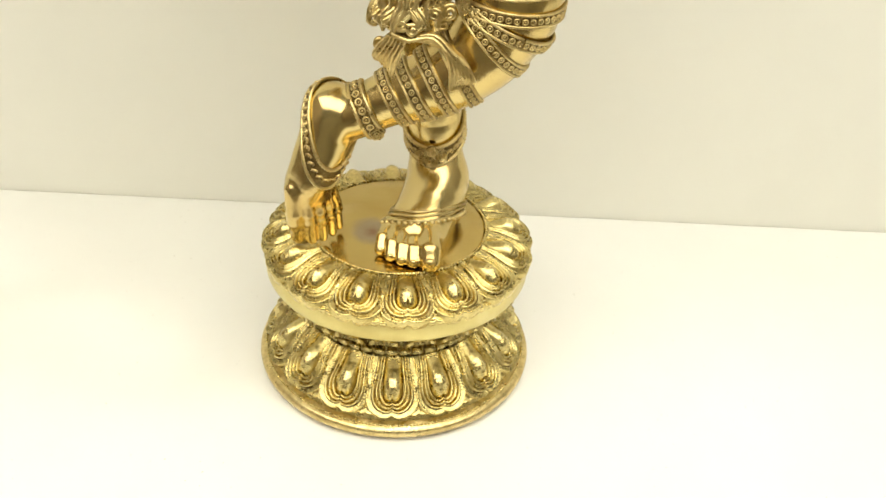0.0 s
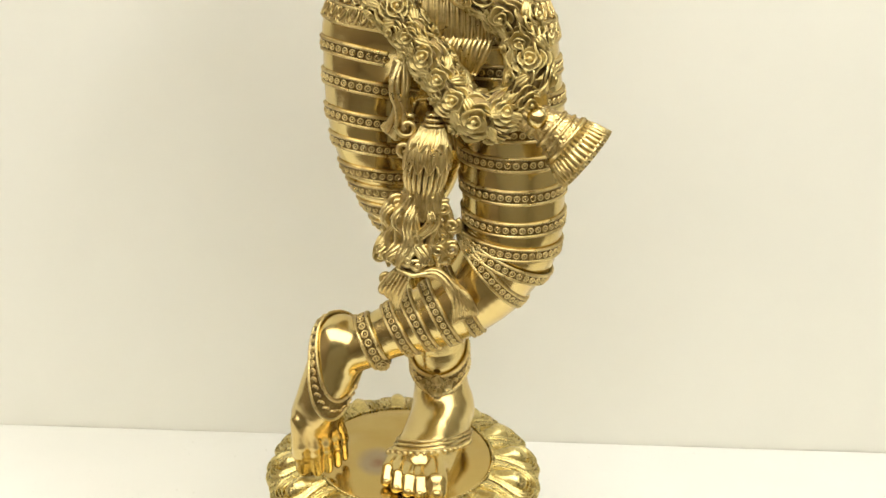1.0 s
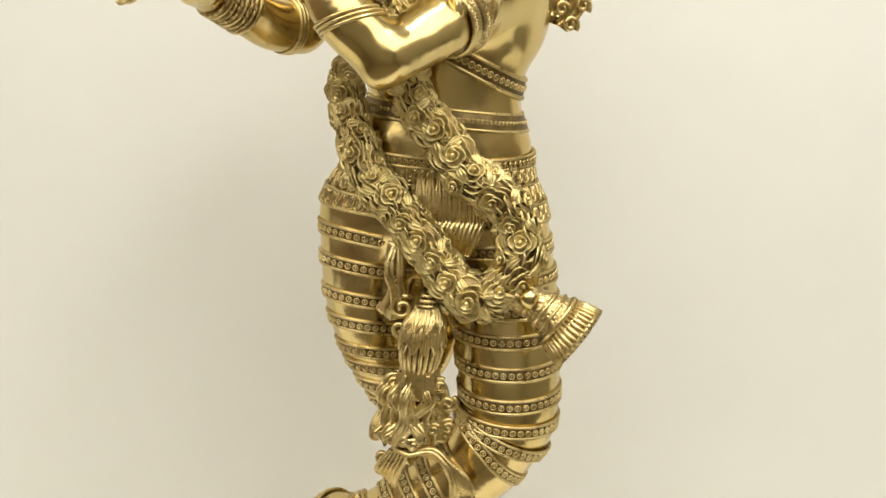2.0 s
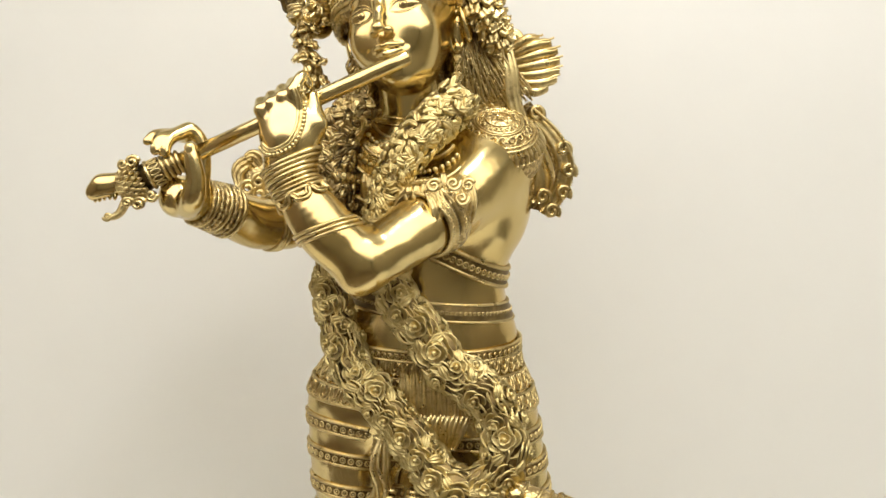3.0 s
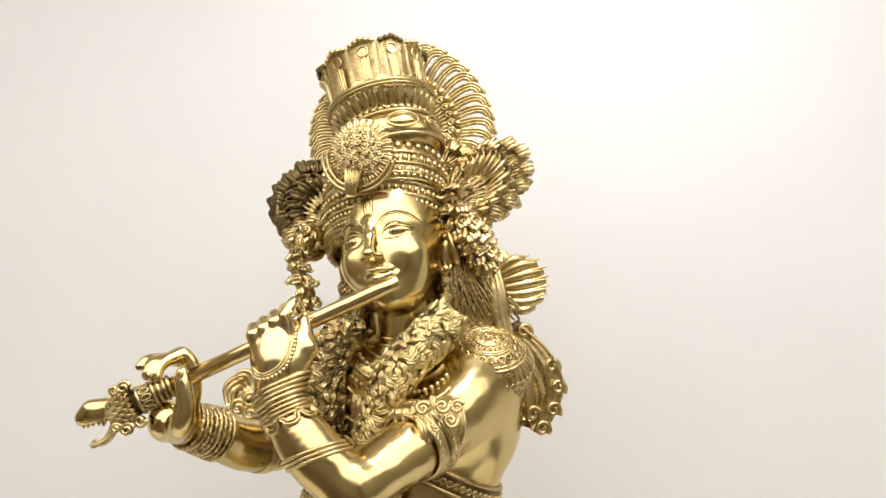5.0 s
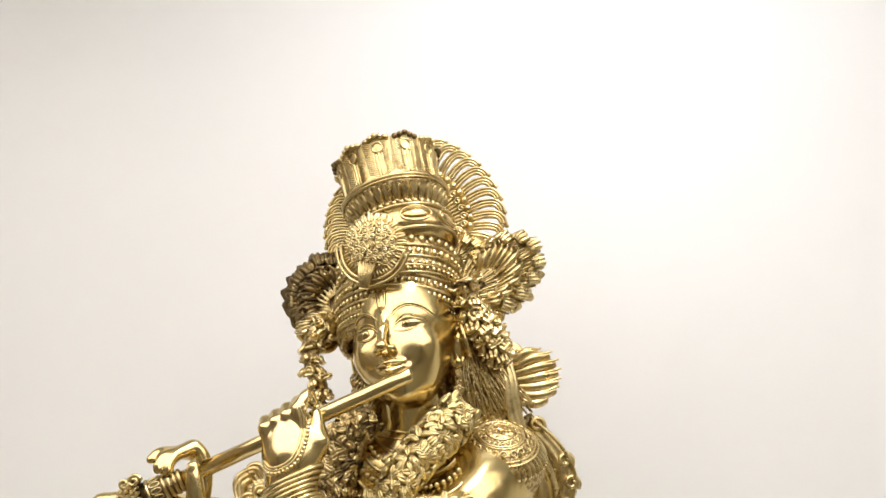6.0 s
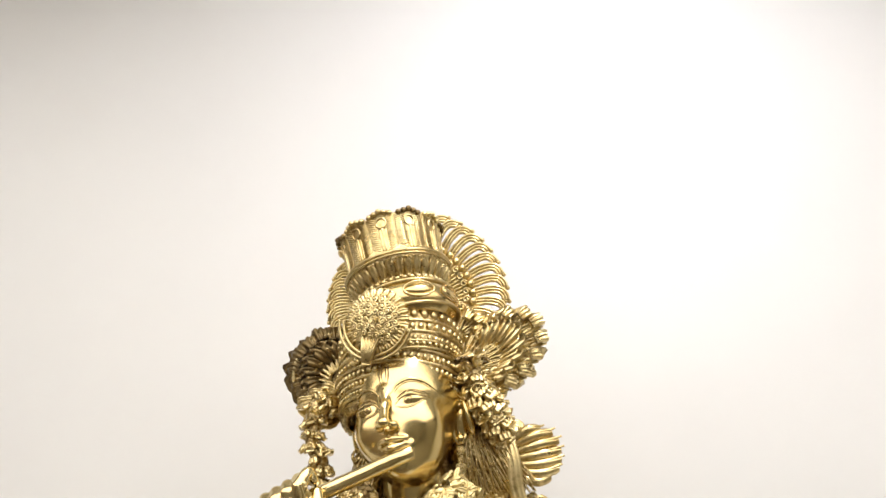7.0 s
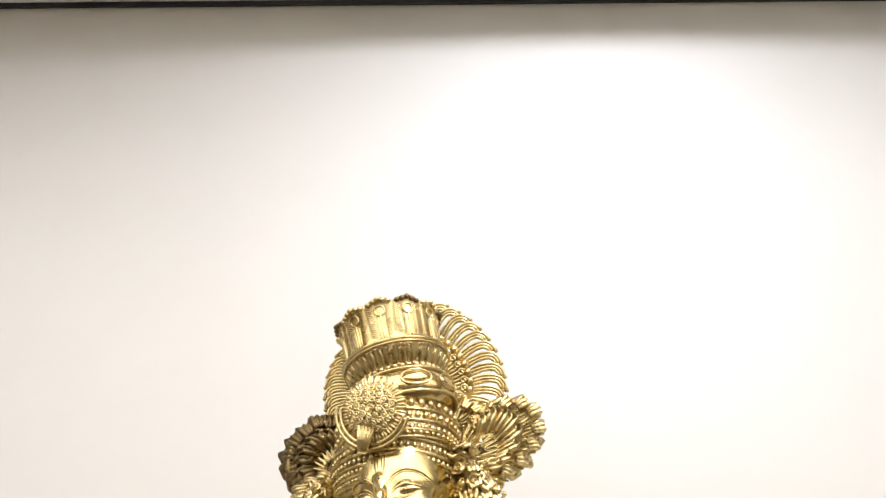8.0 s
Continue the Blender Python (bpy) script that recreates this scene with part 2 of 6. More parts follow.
def curve(points, count, closed=False):
    """A smooth line through a few points (any number of columns), at even steps."""
    p = np.asarray(points, float)
    n = len(p)
    q = np.vstack([p[-1:], p, p[:2]]) if closed else np.vstack([2 * p[:1] - p[1:2], p, 2 * p[-1:] - p[-2:-1]])
    fine = []
    for i in range(n if closed else n - 1):
        a, b, c, d = q[i], q[i + 1], q[i + 2], q[i + 3]
        for t in np.linspace(0, 1, 12, endpoint=False):
            fine.append(0.5 * (2 * b + (c - a) * t + (2 * a - 5 * b + 4 * c - d) * t ** 2 + (3 * b - 3 * c + d - a) * t ** 3))
    fine.append(p[0] if closed else p[-1])
    fine = np.array(fine)
    way = np.r_[0, np.cumsum(np.linalg.norm(np.diff(fine[:, :3], axis=0), axis=1))]
    at = np.linspace(0, way[-1], count, endpoint=not closed)
    return np.stack([np.interp(at, way, fine[:, k]) for k in range(fine.shape[1])], 1)


def sweep(out, line, radius, mat, sides=8, closed=False, flat=1.0, up=None):
    """A round or flattened bar along a line, with closed ends."""
    p = np.asarray(line, float)[:, :3]
    n = len(p)
    r = np.broadcast_to(np.asarray(radius, float), (n,))
    t = unit(np.roll(p, -1, 0) - np.roll(p, 1, 0)) if closed else unit(np.gradient(p, axis=0))
    side = np.cross(t[0], (0, 0, 1) if abs(t[0][2]) < 0.9 else (0, 1, 0)) if up is None else np.cross(t[0], up)
    sides_at = []
    for k in t:
        side = unit(side - k * (side @ k))
        sides_at.append(side)
    s = np.array(sides_at)
    o = np.cross(t, s)
    a = np.linspace(0, math.tau, sides, endpoint=False)
    ring = p[:, None] + r[:, None, None] * (np.cos(a)[None, :, None] * s[:, None] + flat * np.sin(a)[None, :, None] * o[:, None])
    verts, faces = ring.reshape(-1, 3), list(grid_faces(n, sides, True, closed))
    if not closed:
        faces += [list(range(sides))[::-1], list(range((n - 1) * sides, n * sides))]
    out.add(verts, faces, mat)


def ball_shape(rows=5, cols=8):
    verts = [(0, 0, 1)]
    for i in range(1, rows):
        for j in range(cols):
            e, a = math.pi * i / rows, math.tau * j / cols
            verts.append((math.sin(e) * math.cos(a), math.sin(e) * math.sin(a), math.cos(e)))
    verts.append((0, 0, -1))
    faces = [(0, 1 + j, 1 + (j + 1) % cols) for j in range(cols)]
    for i in range(rows - 2):
        for j in range(cols):
            a, b = 1 + i * cols + j, 1 + i * cols + (j + 1) % cols
            faces.append((a, a + cols, b + cols, b))
    last = len(verts) - 1
    faces += [(last, last - cols + (j + 1) % cols, last - cols + j) for j in range(cols)]
    return np.array(verts), faces


BALL, FINE_BALL = ball_shape(4, 6), ball_shape(10, 16)


def beads(out, line, radius, mat, shape=BALL):
    for p in np.asarray(line)[:, :3]:
        out.add(p + shape[0] * radius, shape[1], mat)


def lump(out, centre, radii, mat, turn=None, shape=FINE_BALL):
    v = shape[0] * np.asarray(radii)
    if turn is not None:
        v = v @ np.asarray(turn).T
    out.add(v + np.asarray(centre), shape[1], mat)


def revolve(out, profile, mat, frame_=None, count=48, ripple=None):
    """A turned shape from (radius, height) pairs; ripple(angle, k) scales the radius."""
    a = np.linspace(0, math.tau, count, endpoint=False)
    rows = []
    for k, (r, z) in enumerate(profile):
        rr = r * (np.array([ripple(x, k) for x in a]) if ripple else np.ones(count))
        rows.append(np.stack([rr * np.cos(a), rr * np.sin(a), np.full(count, z)], 1))
    v = np.concatenate(rows)
    if frame_ is not None:
        v = apply(frame_, v)
    out.add(v, grid_faces(len(profile), count, True), mat)


def apply(m, v):
    m = np.array(m)
    return np.asarray(v) @ m[:3, :3].T + m[:3, 3]


class Solid:
    """A soft union of round shapes: their distance field, and its skin."""

    def __init__(self):
        self.prims = []

    def cone(self, a, b, ra, rb, k=0.012, flat=(1, 1, 1)):
        self.prims.append(("cone", np.array(a, float), np.array(b, float), ra, rb, k, 1))
        return self

    def limb(self, rows, k=0.012):
        self.prims.append(("limb", curve(rows, 5 * len(rows)), None, None, None, k, 1))
        return self

    def ell(self, c, r, k=0.012, turn=None, sign=1):
        m = np.eye(3) if turn is None else np.array(turn)[:3, :3]
        self.prims.append(("ell", np.array(c, float), m, np.array(r, float), None, k, sign))
        return self

    def one(self, prim, p):
        if prim[0] == "cone":
            _, a, b, ra, rb, _, _ = prim
            d = b - a
            h = np.clip(((p - a) @ d) / (d @ d), 0, 1)
            return np.linalg.norm(p - a - h[..., None] * d, axis=-1) - (ra + (rb - ra) * h)
        if prim[0] == "limb":
            best = np.full(p.shape[:-1], 9.0)
            for a, b in zip(prim[1], prim[1][1:]):
                d = b[:3] - a[:3]
                h = np.clip(((p - a[:3]) @ d) / (d @ d), 0, 1)
                best = np.minimum(best, np.linalg.norm(p - a[:3] - h[..., None] * d, axis=-1) - (a[3] + (b[3] - a[3]) * h))
            return best
        _, c, m, r, _, _, _ = prim
        q = (p - c) @ m
        k0 = np.linalg.norm(q / r, axis=-1)
        k1 = np.linalg.norm(q / r ** 2, axis=-1) + 1e-9
        return k0 * (k0 - 1) / k1

    def reach(self, prim):
        if prim[0] == "cone":
            _, a, b, ra, rb, _, _ = prim
            return np.minimum(a - ra, b - rb), np.maximum(a + ra, b + rb)
        if prim[0] == "limb":
            q = prim[1]
            return (q[:, :3] - q[:, 3:]).min(0), (q[:, :3] + q[:, 3:]).max(0)
        return prim[1] - max(prim[3]), prim[1] + max(prim[3])

    def join(self, old, d, k, sign):
        if sign > 0:
            h = np.clip(0.5 + 0.5 * (old - d) / k, 0, 1)
            return old + (d - old) * h - k * h * (1 - h)
        h = np.clip(0.5 - 0.5 * (old + d) / k, 0, 1)
        return old + (-d - old) * h + k * h * (1 - h)

    def at(self, p):
        p = np.asarray(p, float)
        out = np.full(p.shape[:-1], 0.2)
        for prim in self.prims:
            out = self.join(out, self.one(prim, p), prim[5], prim[6])
        return out

    def skin(self, step):
        reach = [self.reach(p) for p in self.prims if p[6] > 0]
        lo = np.min([r[0] for r in reach], 0) - 3 * step
        hi = np.max([r[1] for r in reach], 0) + 3 * step
        ax = [np.arange(lo[i], hi[i] + step, step) for i in range(3)]
        field = np.full([len(a) for a in ax], 0.2)
        for prim in self.prims:
            a, b = self.reach(prim)
            pad = 2.5 * prim[5] + 2 * step
            sl = tuple(slice(max(0, int((a[i] - pad - lo[i]) / step)), int((b[i] + pad - lo[i]) / step) + 2) for i in range(3))
            g = np.stack(np.meshgrid(*[ax[i][sl[i]] for i in range(3)], indexing="ij"), -1)
            field[sl] = self.join(field[sl], self.one(prim, g), prim[5], prim[6])
        return nets(field, lo, step)


def nets(f, lo, step):
    """The zero surface of a field on a grid, by averaged edge crossings."""
    inside = f < 0
    n = np.array(f.shape) - 1
    total, count = np.zeros((*n, 3)), np.zeros(n)
    corner = list(np.ndindex(2, 2, 2))

    def shift(a, c):
        return a[c[0]:c[0] + n[0], c[1]:c[1] + n[1], c[2]:c[2] + n[2]]

    mixed = sum(shift(inside, c).astype(np.int8) for c in corner)
    cells = np.argwhere((mixed > 0) & (mixed < 8))
    total, count = np.zeros((len(cells), 3)), np.zeros(len(cells))
    vals = {c: f[tuple((cells + c).T)] for c in corner}
    for c in corner:
        for k in range(3):
            if c[k] == 0:
                d = tuple(1 if i == k else c[i] for i in range(3))
                a, b = vals[c], vals[d]
                cross = (a < 0) != (b < 0)
                t = np.where(cross, a / np.where(cross, a - b, 1), 0)
                p = np.array(c, float)[None] + np.eye(3)[k][None] * t[:, None]
                total += p * cross[:, None]
                count += cross
    verts = (cells + total / count[:, None]) * step + lo
    index = np.full(n, -1, dtype=np.int64)
    index[tuple(cells.T)] = np.arange(len(cells))
    faces = []
    for k in range(3):
        u, v = (k + 1) % 3, (k + 2) % 3
        lo_s = [slice(None)] * 3
        hi_s = [slice(None)] * 3
        lo_s[k], hi_s[k] = slice(0, -1), slice(1, None)
        e = np.argwhere(inside[tuple(lo_s)] != inside[tuple(hi_s)])
        e = e[(e[:, u] > 0) & (e[:, v] > 0) & (e[:, u] < n[u]) & (e[:, v] < n[v])]
        du, dv = np.eye(3, dtype=int)[u], np.eye(3, dtype=int)[v]
        q = [index[tuple((e - s).T)] for s in (du + dv, dv, 0 * du, du)]
        quad = np.stack(q, 1)
        flip = ~inside[tuple(e.T)]
        quad[flip] = quad[flip][:, ::-1]
        faces.append(quad)
    return verts, np.concatenate(faces)

# ---- pedestal ----

pedestal = tagged(new("lotus_pedestal"), "round cast brass double lotus pedestal with a smooth waist band", "pedestal")


def build_part(name, out, materials, parent, label=""):
    ob = new(name, out.mesh(name, materials))
    ob.parent = parent
    return tagged(ob, label) if label else ob


def turned(name, profile, material, parent, label="", count=96, ripple=None):
    out = Build()
    revolve(out, profile, 0, None, count, ripple)
    return build_part(name, out, [material], parent, label)


turned("base_rim", [(0.0, 0.0005), (0.170, 0.0005), (0.1765, 0.0035), (0.1812, 0.0085), (0.1820, 0.0130), (0.1800, 0.0175), (0.1765, 0.0195), (0.171, 0.0205), (0.166, 0.0225), (0.10, 0.03)], CAST, pedestal)
turned("lower_bell", [(0.168, 0.02), (0.163, 0.03), (0.148, 0.051), (0.133, 0.070), (0.123, 0.082), (0.115, 0.092), (0.112, 0.104), (0.117, 0.120), (0.132, 0.138), (0.15, 0.148)], LOTUS, pedestal)
turned("waist_band", [(0.13, 0.1472), (0.161, 0.1472), (0.1662, 0.1482), (0.1675, 0.1505), (0.1678, 0.164), (0.1675, 0.1765), (0.1662, 0.179), (0.160, 0.1798), (0.14, 0.1798)], BRUSHED, pedestal, "smooth matt brass band")
turned("upper_bell", [(0.162, 0.178), (0.156, 0.1805), (0.147, 0.184), (0.135, 0.1885), (0.12, 0.1945), (0.106, 0.1995)], LOTUS, pedestal)
turned("top_disc", [(0.0, 0.2035), (0.05, 0.2035), (0.106, 0.2034), (0.1085, 0.2028), (0.1095, 0.2), (0.1095, 0.196)], DISC, pedestal, "smooth polished brass disc with a brown stain")

out = Build()
for r, z, count in ((0.1105, 0.2035, 150), (0.1735, 0.0208, 240)):
    a = np.linspace(0, math.tau, count, endpoint=False)
    beads(out, np.stack([r * np.cos(a), r * np.sin(a), np.full(count, z)], 1), 0.0019, 0)
for k in range(48):
    a = math.tau * k / 48
    d, t = np.array((math.cos(a), math.sin(a), 0)), np.array((-math.sin(a), math.cos(a), 0))
    v = np.array([d * (0.114 + 0.0095 * x) + t * 0.0068 * y * (1 - 0.08 * z) + (0, 0, 0.0915 + 0.0042 * z) for x in (0, 1) for y in (-1, 1) for z in (-1, 1)])
    out.add(v, [(0, 1, 3, 2), (4, 6, 7, 5), (0, 4, 5, 1), (2, 3, 7, 6), (1, 5, 7, 3), (0, 2, 6, 4)], 0)
tagged(build_part("bead_edging", out, [LOTUS], pedestal), kind="stuff")


def petal_mesh(name, length, width, rise, droop, root):
    """One lotus petal in relief: a hatched border, two raised lips and a long boss, all open at the root and notched at the tip."""
    w = width / 2
    half = [(root * w, 0.0), (0.80 * w, 0.28), (0.95 * w, 0.55), (0.98 * w, 0.74), (0.80 * w, 0.90), (0.46 * w, 0.985), (0.15 * w, 0.990)]
    outline = curve([(-x, y * length, 0) for x, y in half] + [(0, 0.955 * length, 0)] + [(x, y * length, 0) for x, y in half[::-1]], 101)
    steps = [0, 0.02, 0.05, 0.08, 0.17, 0.20, 0.22, 0.25, 0.30, 0.33, 0.35, 0.39, 0.44, 0.47, 0.49, 0.52, 0.57, 0.60, 0.63, 0.70, 0.80, 0.92, 1.0]
    tall = [-0.35, 0.28, 0.40, 0.30, 0.36, 0.32, 0.12, 0.62, 0.56, 0.10, 0.14, 0.66, 0.58, 0.10, 0.14, 0.60, 0.50, 0.02, 0.20, 0.74, 1.06, 1.22, 1.26]
    rows = []
    for s, h in zip(steps, tall):
        q = outline * (1 - s, 1 - 0.42 * s, 1)
        along = q[:, 1] / length
        hatch = 0.10 * (-1.0) ** np.arange(len(q)) * (s in (0.08, 0.17, 0.39))
        swell = 1 if s < 0.61 else np.interp(along, [0, 0.2, 0.36, 0.5, 0.6], [0.25, 0.5, 0.95, 1.1, 0.9])
        fade = np.clip(0.55 + along / 0.5, 0.55, 1)
        q[:, 2] = rise * (h * swell + hatch) * fade - droop * along ** 2
        rows.append(q)
    n = len(outline)
    out = Build()
    faces = grid_faces(len(rows), n)
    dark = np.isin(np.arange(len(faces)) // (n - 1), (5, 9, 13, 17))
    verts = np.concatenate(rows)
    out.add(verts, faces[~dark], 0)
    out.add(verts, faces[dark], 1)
    under = rows[0] * (0.97, 0.985, 1) - (0, 0, rise * 0.6)
    out.add(np.concatenate([under, rows[0]]), grid_faces(2, n), 0)
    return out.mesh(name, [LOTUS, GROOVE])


def petals(name, mesh, count, radius, z, tilt, phase):
    """Petals round the pedestal, roots inward; tilt: degrees by which the tips fall."""
    for k in range(count):
        a = 360 * (k + phase) / count
        ob = new(name, mesh)
        ob.parent = pedestal
        ob.matrix_local = pose(0, 0, 0, 0, 0, a - 90) @ pose(0, radius, z, -tilt)


UPPER_PETAL = petal_mesh("upper_petal", 0.0650, 0.0665, 0.0112, 0.007, 0.66)
FILLER_PETAL = petal_mesh("filler_petal", 0.063, 0.034, 0.006, 0.008, 0.7)
LONG_FILLER = petal_mesh("filler_petal", 0.072, 0.036, 0.006, -0.001, 0.7)
LOWER_PETAL = petal_mesh("lower_petal", 0.0765, 0.0670, 0.0112, -0.003, 0.70)
NECK_PETAL = petal_mesh("neck_petal", 0.066, 0.037, 0.0060, -0.004, 0.7)
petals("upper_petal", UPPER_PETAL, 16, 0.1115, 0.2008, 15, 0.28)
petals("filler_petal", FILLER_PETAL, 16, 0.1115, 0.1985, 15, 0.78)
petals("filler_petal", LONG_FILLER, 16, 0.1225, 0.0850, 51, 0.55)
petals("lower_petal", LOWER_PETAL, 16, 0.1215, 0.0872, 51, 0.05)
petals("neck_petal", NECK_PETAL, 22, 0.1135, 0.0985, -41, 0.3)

# ---- statue ----
# Material numbers in the statue's mesh.
P, C, K, D, G = 0, 1, 2, 3, 4
statue_mesh = Build()
S = statue_mesh

LEG_A = [(-0.048, 0, 0.72, 0.050), (-0.048, 0, 0.678, 0.0495), (-0.048, 0, 0.635, 0.0455), (-0.040, 0.005, 0.59, 0.0416), (-0.021, 0.015, 0.541, 0.0375), (0.003, 0.03, 0.496, 0.0366), (0.021, 0.04, 0.435, 0.0356), (0.034, 0.04, 0.368, 0.0345), (0.0375, 0.04, 0.338, 0.0338)]
ANKLE_A = [(0.0372, 0.04, 0.345, 0.0332), (0.039, 0.04, 0.322, 0.0342), (0.0415, 0.04, 0.296, 0.0330), (0.045, 0.04, 0.262, 0.0325), (0.048, 0.037, 0.240, 0.034)]
LEG_B = [(0.096, -0.01, 0.702, 0.0568), (0.105, -0.02, 0.641, 0.0576), (0.109, -0.03, 0.592, 0.057), (0.113, -0.045, 0.533, 0.0537), (0.111, -0.05, 0.507, 0.0507)]
SHIN = [(0.106, -0.05, 0.501, 0.0520), (0.083, -0.055, 0.462, 0.0452), (0.047, -0.055, 0.43, 0.0395), (0.012, -0.05, 0.41, 0.0345), (-0.019, -0.045, 0.393, 0.0300), (-0.052, -0.04, 0.372, 0.0280), (-0.079, -0.035, 0.362, 0.0285)]
FOOT_B = [(-0.078, -0.03, 0.373, 0.0310), (-0.085, -0.04, 0.344, 0.0305), (-0.096, -0.05, 0.312, 0.0290), (-0.104, -0.052, 0.286, 0.0275), (-0.107, -0.046, 0.266, 0.0205)]
TOES_B = ((-0.1175, -0.058, 0.0112), (-0.1015, -0.060, 0.0072), (-0.0895, -0.053, 0.0066), (-0.0795, -0.041, 0.0062), (-0.0730, -0.026, 0.0058))
ARM_L = [(0.112, 0, 0.995, 0.037), (0.102, -0.02, 0.98, 0.0367), (0.063, -0.07, 0.947, 0.0349), (0.026, -0.12, 0.92, 0.0299), (-0.019, -0.16, 0.891, 0.0245)]
FORE_L = [(-0.02, -0.16, 0.893, 0.0250), (-0.053, -0.16, 0.924, 0.0270), (-0.079, -0.155, 0.96, 0.0215), (-0.089, -0.15, 0.98, 0.0205)]
ARM_R = [(-0.053, 0, 1.0, 0.036), (-0.09, 0.0, 0.954, 0.0316), (-0.117, -0.02, 0.922, 0.0270)]
FORE_R = [(-0.117, -0.02, 0.922, 0.0270), (-0.14, -0.05, 0.922, 0.0262), (-0.163, -0.08, 0.936, 0.0236), (-0.183, -0.11, 0.947, 0.0195), (-0.195, -0.125, 0.954, 0.0185)]

body = Solid()
body.limb(LEG_A, 0.01)
body.limb(LEG_B, 0.014)
body.ell((0.018, 0.012, 0.622), (0.042, 0.03, 0.10), 0.012)
# hips, belly, chest
body.ell((0.027, 0.0, 0.735), (0.116, 0.075, 0.075), 0.02)
body.ell((0.030, 0.0, 0.795), (0.100, 0.068, 0.07), 0.02)
body.ell((0.036, 0.0, 0.850), (0.079, 0.060, 0.07), 0.02)
body.ell((0.049, 0.0, 0.925), (0.087, 0.068, 0.075), 0.025)
body.ell((0.035, 0.005, 0.985), (0.100, 0.060, 0.05), 0.025)
body.ell((0.101, 0.012, 0.958), (0.045, 0.045, 0.064), 0.02)
body.ell((-0.018, 0.0, 0.940), (0.058, 0.050, 0.085), 0.02)
body.cone((0.02, -0.005, 1.01), (0.016, -0.012, 1.06), 0.036, 0.0335, 0.012)
legs = Solid()
legs.limb(SHIN, 0.012)
legs.limb(FOOT_B, 0.008)
legs.ell((-0.118, -0.048, 0.276), (0.0135, 0.020, 0.026), 0.010)
for x, y, r in TOES_B:
    legs.cone((x * 0.86 - 0.019, y * 0.75 - 0.024, 0.286), (x * 0.97 - 0.004, y - 0.011, 0.254), r * 1.05, r * 1.08, 0.0035)
    legs.cone((x * 0.97 - 0.004, y - 0.011, 0.254), (x, y - 0.002, 0.2075 + r), r * 1.08, r * 0.92, 0.0015)
    legs.ell((x * 0.98 - 0.002, y - 0.010, 0.244), (r * 1.12, r * 1.05, r * 1.0), 0.004)
# the standing foot
legs.limb(ANKLE_A, 0.004)
legs.cone((0.048, 0.037, 0.250), (0.050, 0.055, 0.224), 0.033, 0.024, 0.012)
legs.cone((0.046, 0.026, 0.258), (0.024, -0.050, 0.224), 0.0335, 0.022, 0.020)
legs.cone((0.050, 0.010, 0.232), (0.041, -0.062, 0.219), 0.030, 0.017, 0.012)
legs.cone((0.030, 0.010, 0.238), (-0.002, -0.046, 0.219), 0.028, 0.017, 0.012)
TOES_A = ((-0.0190, -0.078, 0.0078), (-0.0065, -0.090, 0.0082), (0.0070, -0.097, 0.0086), (0.0210, -0.101, 0.0090), (0.0405, -0.103, 0.0142))
for x, y, r in TOES_A:
    legs.cone((x * 0.82 + 0.005, y + 0.040, 0.228), (x * 0.95 + 0.001, y + 0.017, 0.2225), r * 0.92, r * 1.02, 0.004)
    legs.cone((x * 0.95 + 0.001, y + 0.017, 0.2225), (x, y + r * 0.6, 0.2120), r * 1.0, r * 0.95, 0.001)
arms = Solid()
arms.limb(ARM_L[2:], 0.012)
body.limb([(0.106, 0.0, 0.992, 0.043), (0.098, -0.020, 0.980, 0.0415), (0.083, -0.045, 0.964, 0.0385), (0.063, -0.070, 0.947, 0.0349), (0.044, -0.096, 0.933, 0.0322)], 0.022)
arms.limb(FORE_L, 0.010)
arms.cone((-0.0215, -0.158, 0.893), (-0.0255, -0.168, 0.8760), 0.0190, 0.0070, 0.016)
arms.limb(ARM_R[1:], 0.012)
body.limb([(-0.053, 0, 0.998, 0.038), (-0.075, 0.0, 0.972, 0.035), (-0.095, -0.004, 0.948, 0.0312)], 0.022)
arms.limb(FORE_R, 0.010)
# near hand: smooth back, four knuckles, fingers folded over the flute, forefinger arched above it
arms.cone((-0.088, -0.150, 0.980), (-0.0885, -0.151, 1.002), 0.0200, 0.0205, 0.008)
arms.ell((-0.0895, -0.1515, 1.013), (0.0240, 0.0160, 0.031), 0.010)
arms.cone((-0.076, -0.149, 0.998), (-0.0635, -0.147, 1.019), 0.0140, 0.0105, 0.012)
arms.cone((-0.0635, -0.147, 1.019), (-0.0670, -0.140, 1.043), 0.0105, 0.0072, 0.006)
for i in range(4):
    x, z = -0.1105 + 0.0098 * i, 1.0345 + 0.0058 * i
    arms.cone((x + 0.004, -0.1555, z - 0.016), (x, -0.1560, z - 0.003), 0.0058, 0.0066, 0.003)
    arms.cone((x, -0.1560, z - 0.003), (x - 0.001, -0.1490, z + 0.0035), 0.0066, 0.0060, 0.0015)
    arms.cone((x - 0.001, -0.1490, z + 0.0035), (x - 0.003, -0.1290, z + 0.001), 0.0060, 0.0052, 0.0012)
arms.limb([(-0.0800, -0.1560, 1.044, 0.0066), (-0.0765, -0.1550, 1.057, 0.0056), (-0.0728, -0.1490, 1.0625, 0.0052), (-0.0690, -0.1430, 1.056, 0.0046)], 0.003)
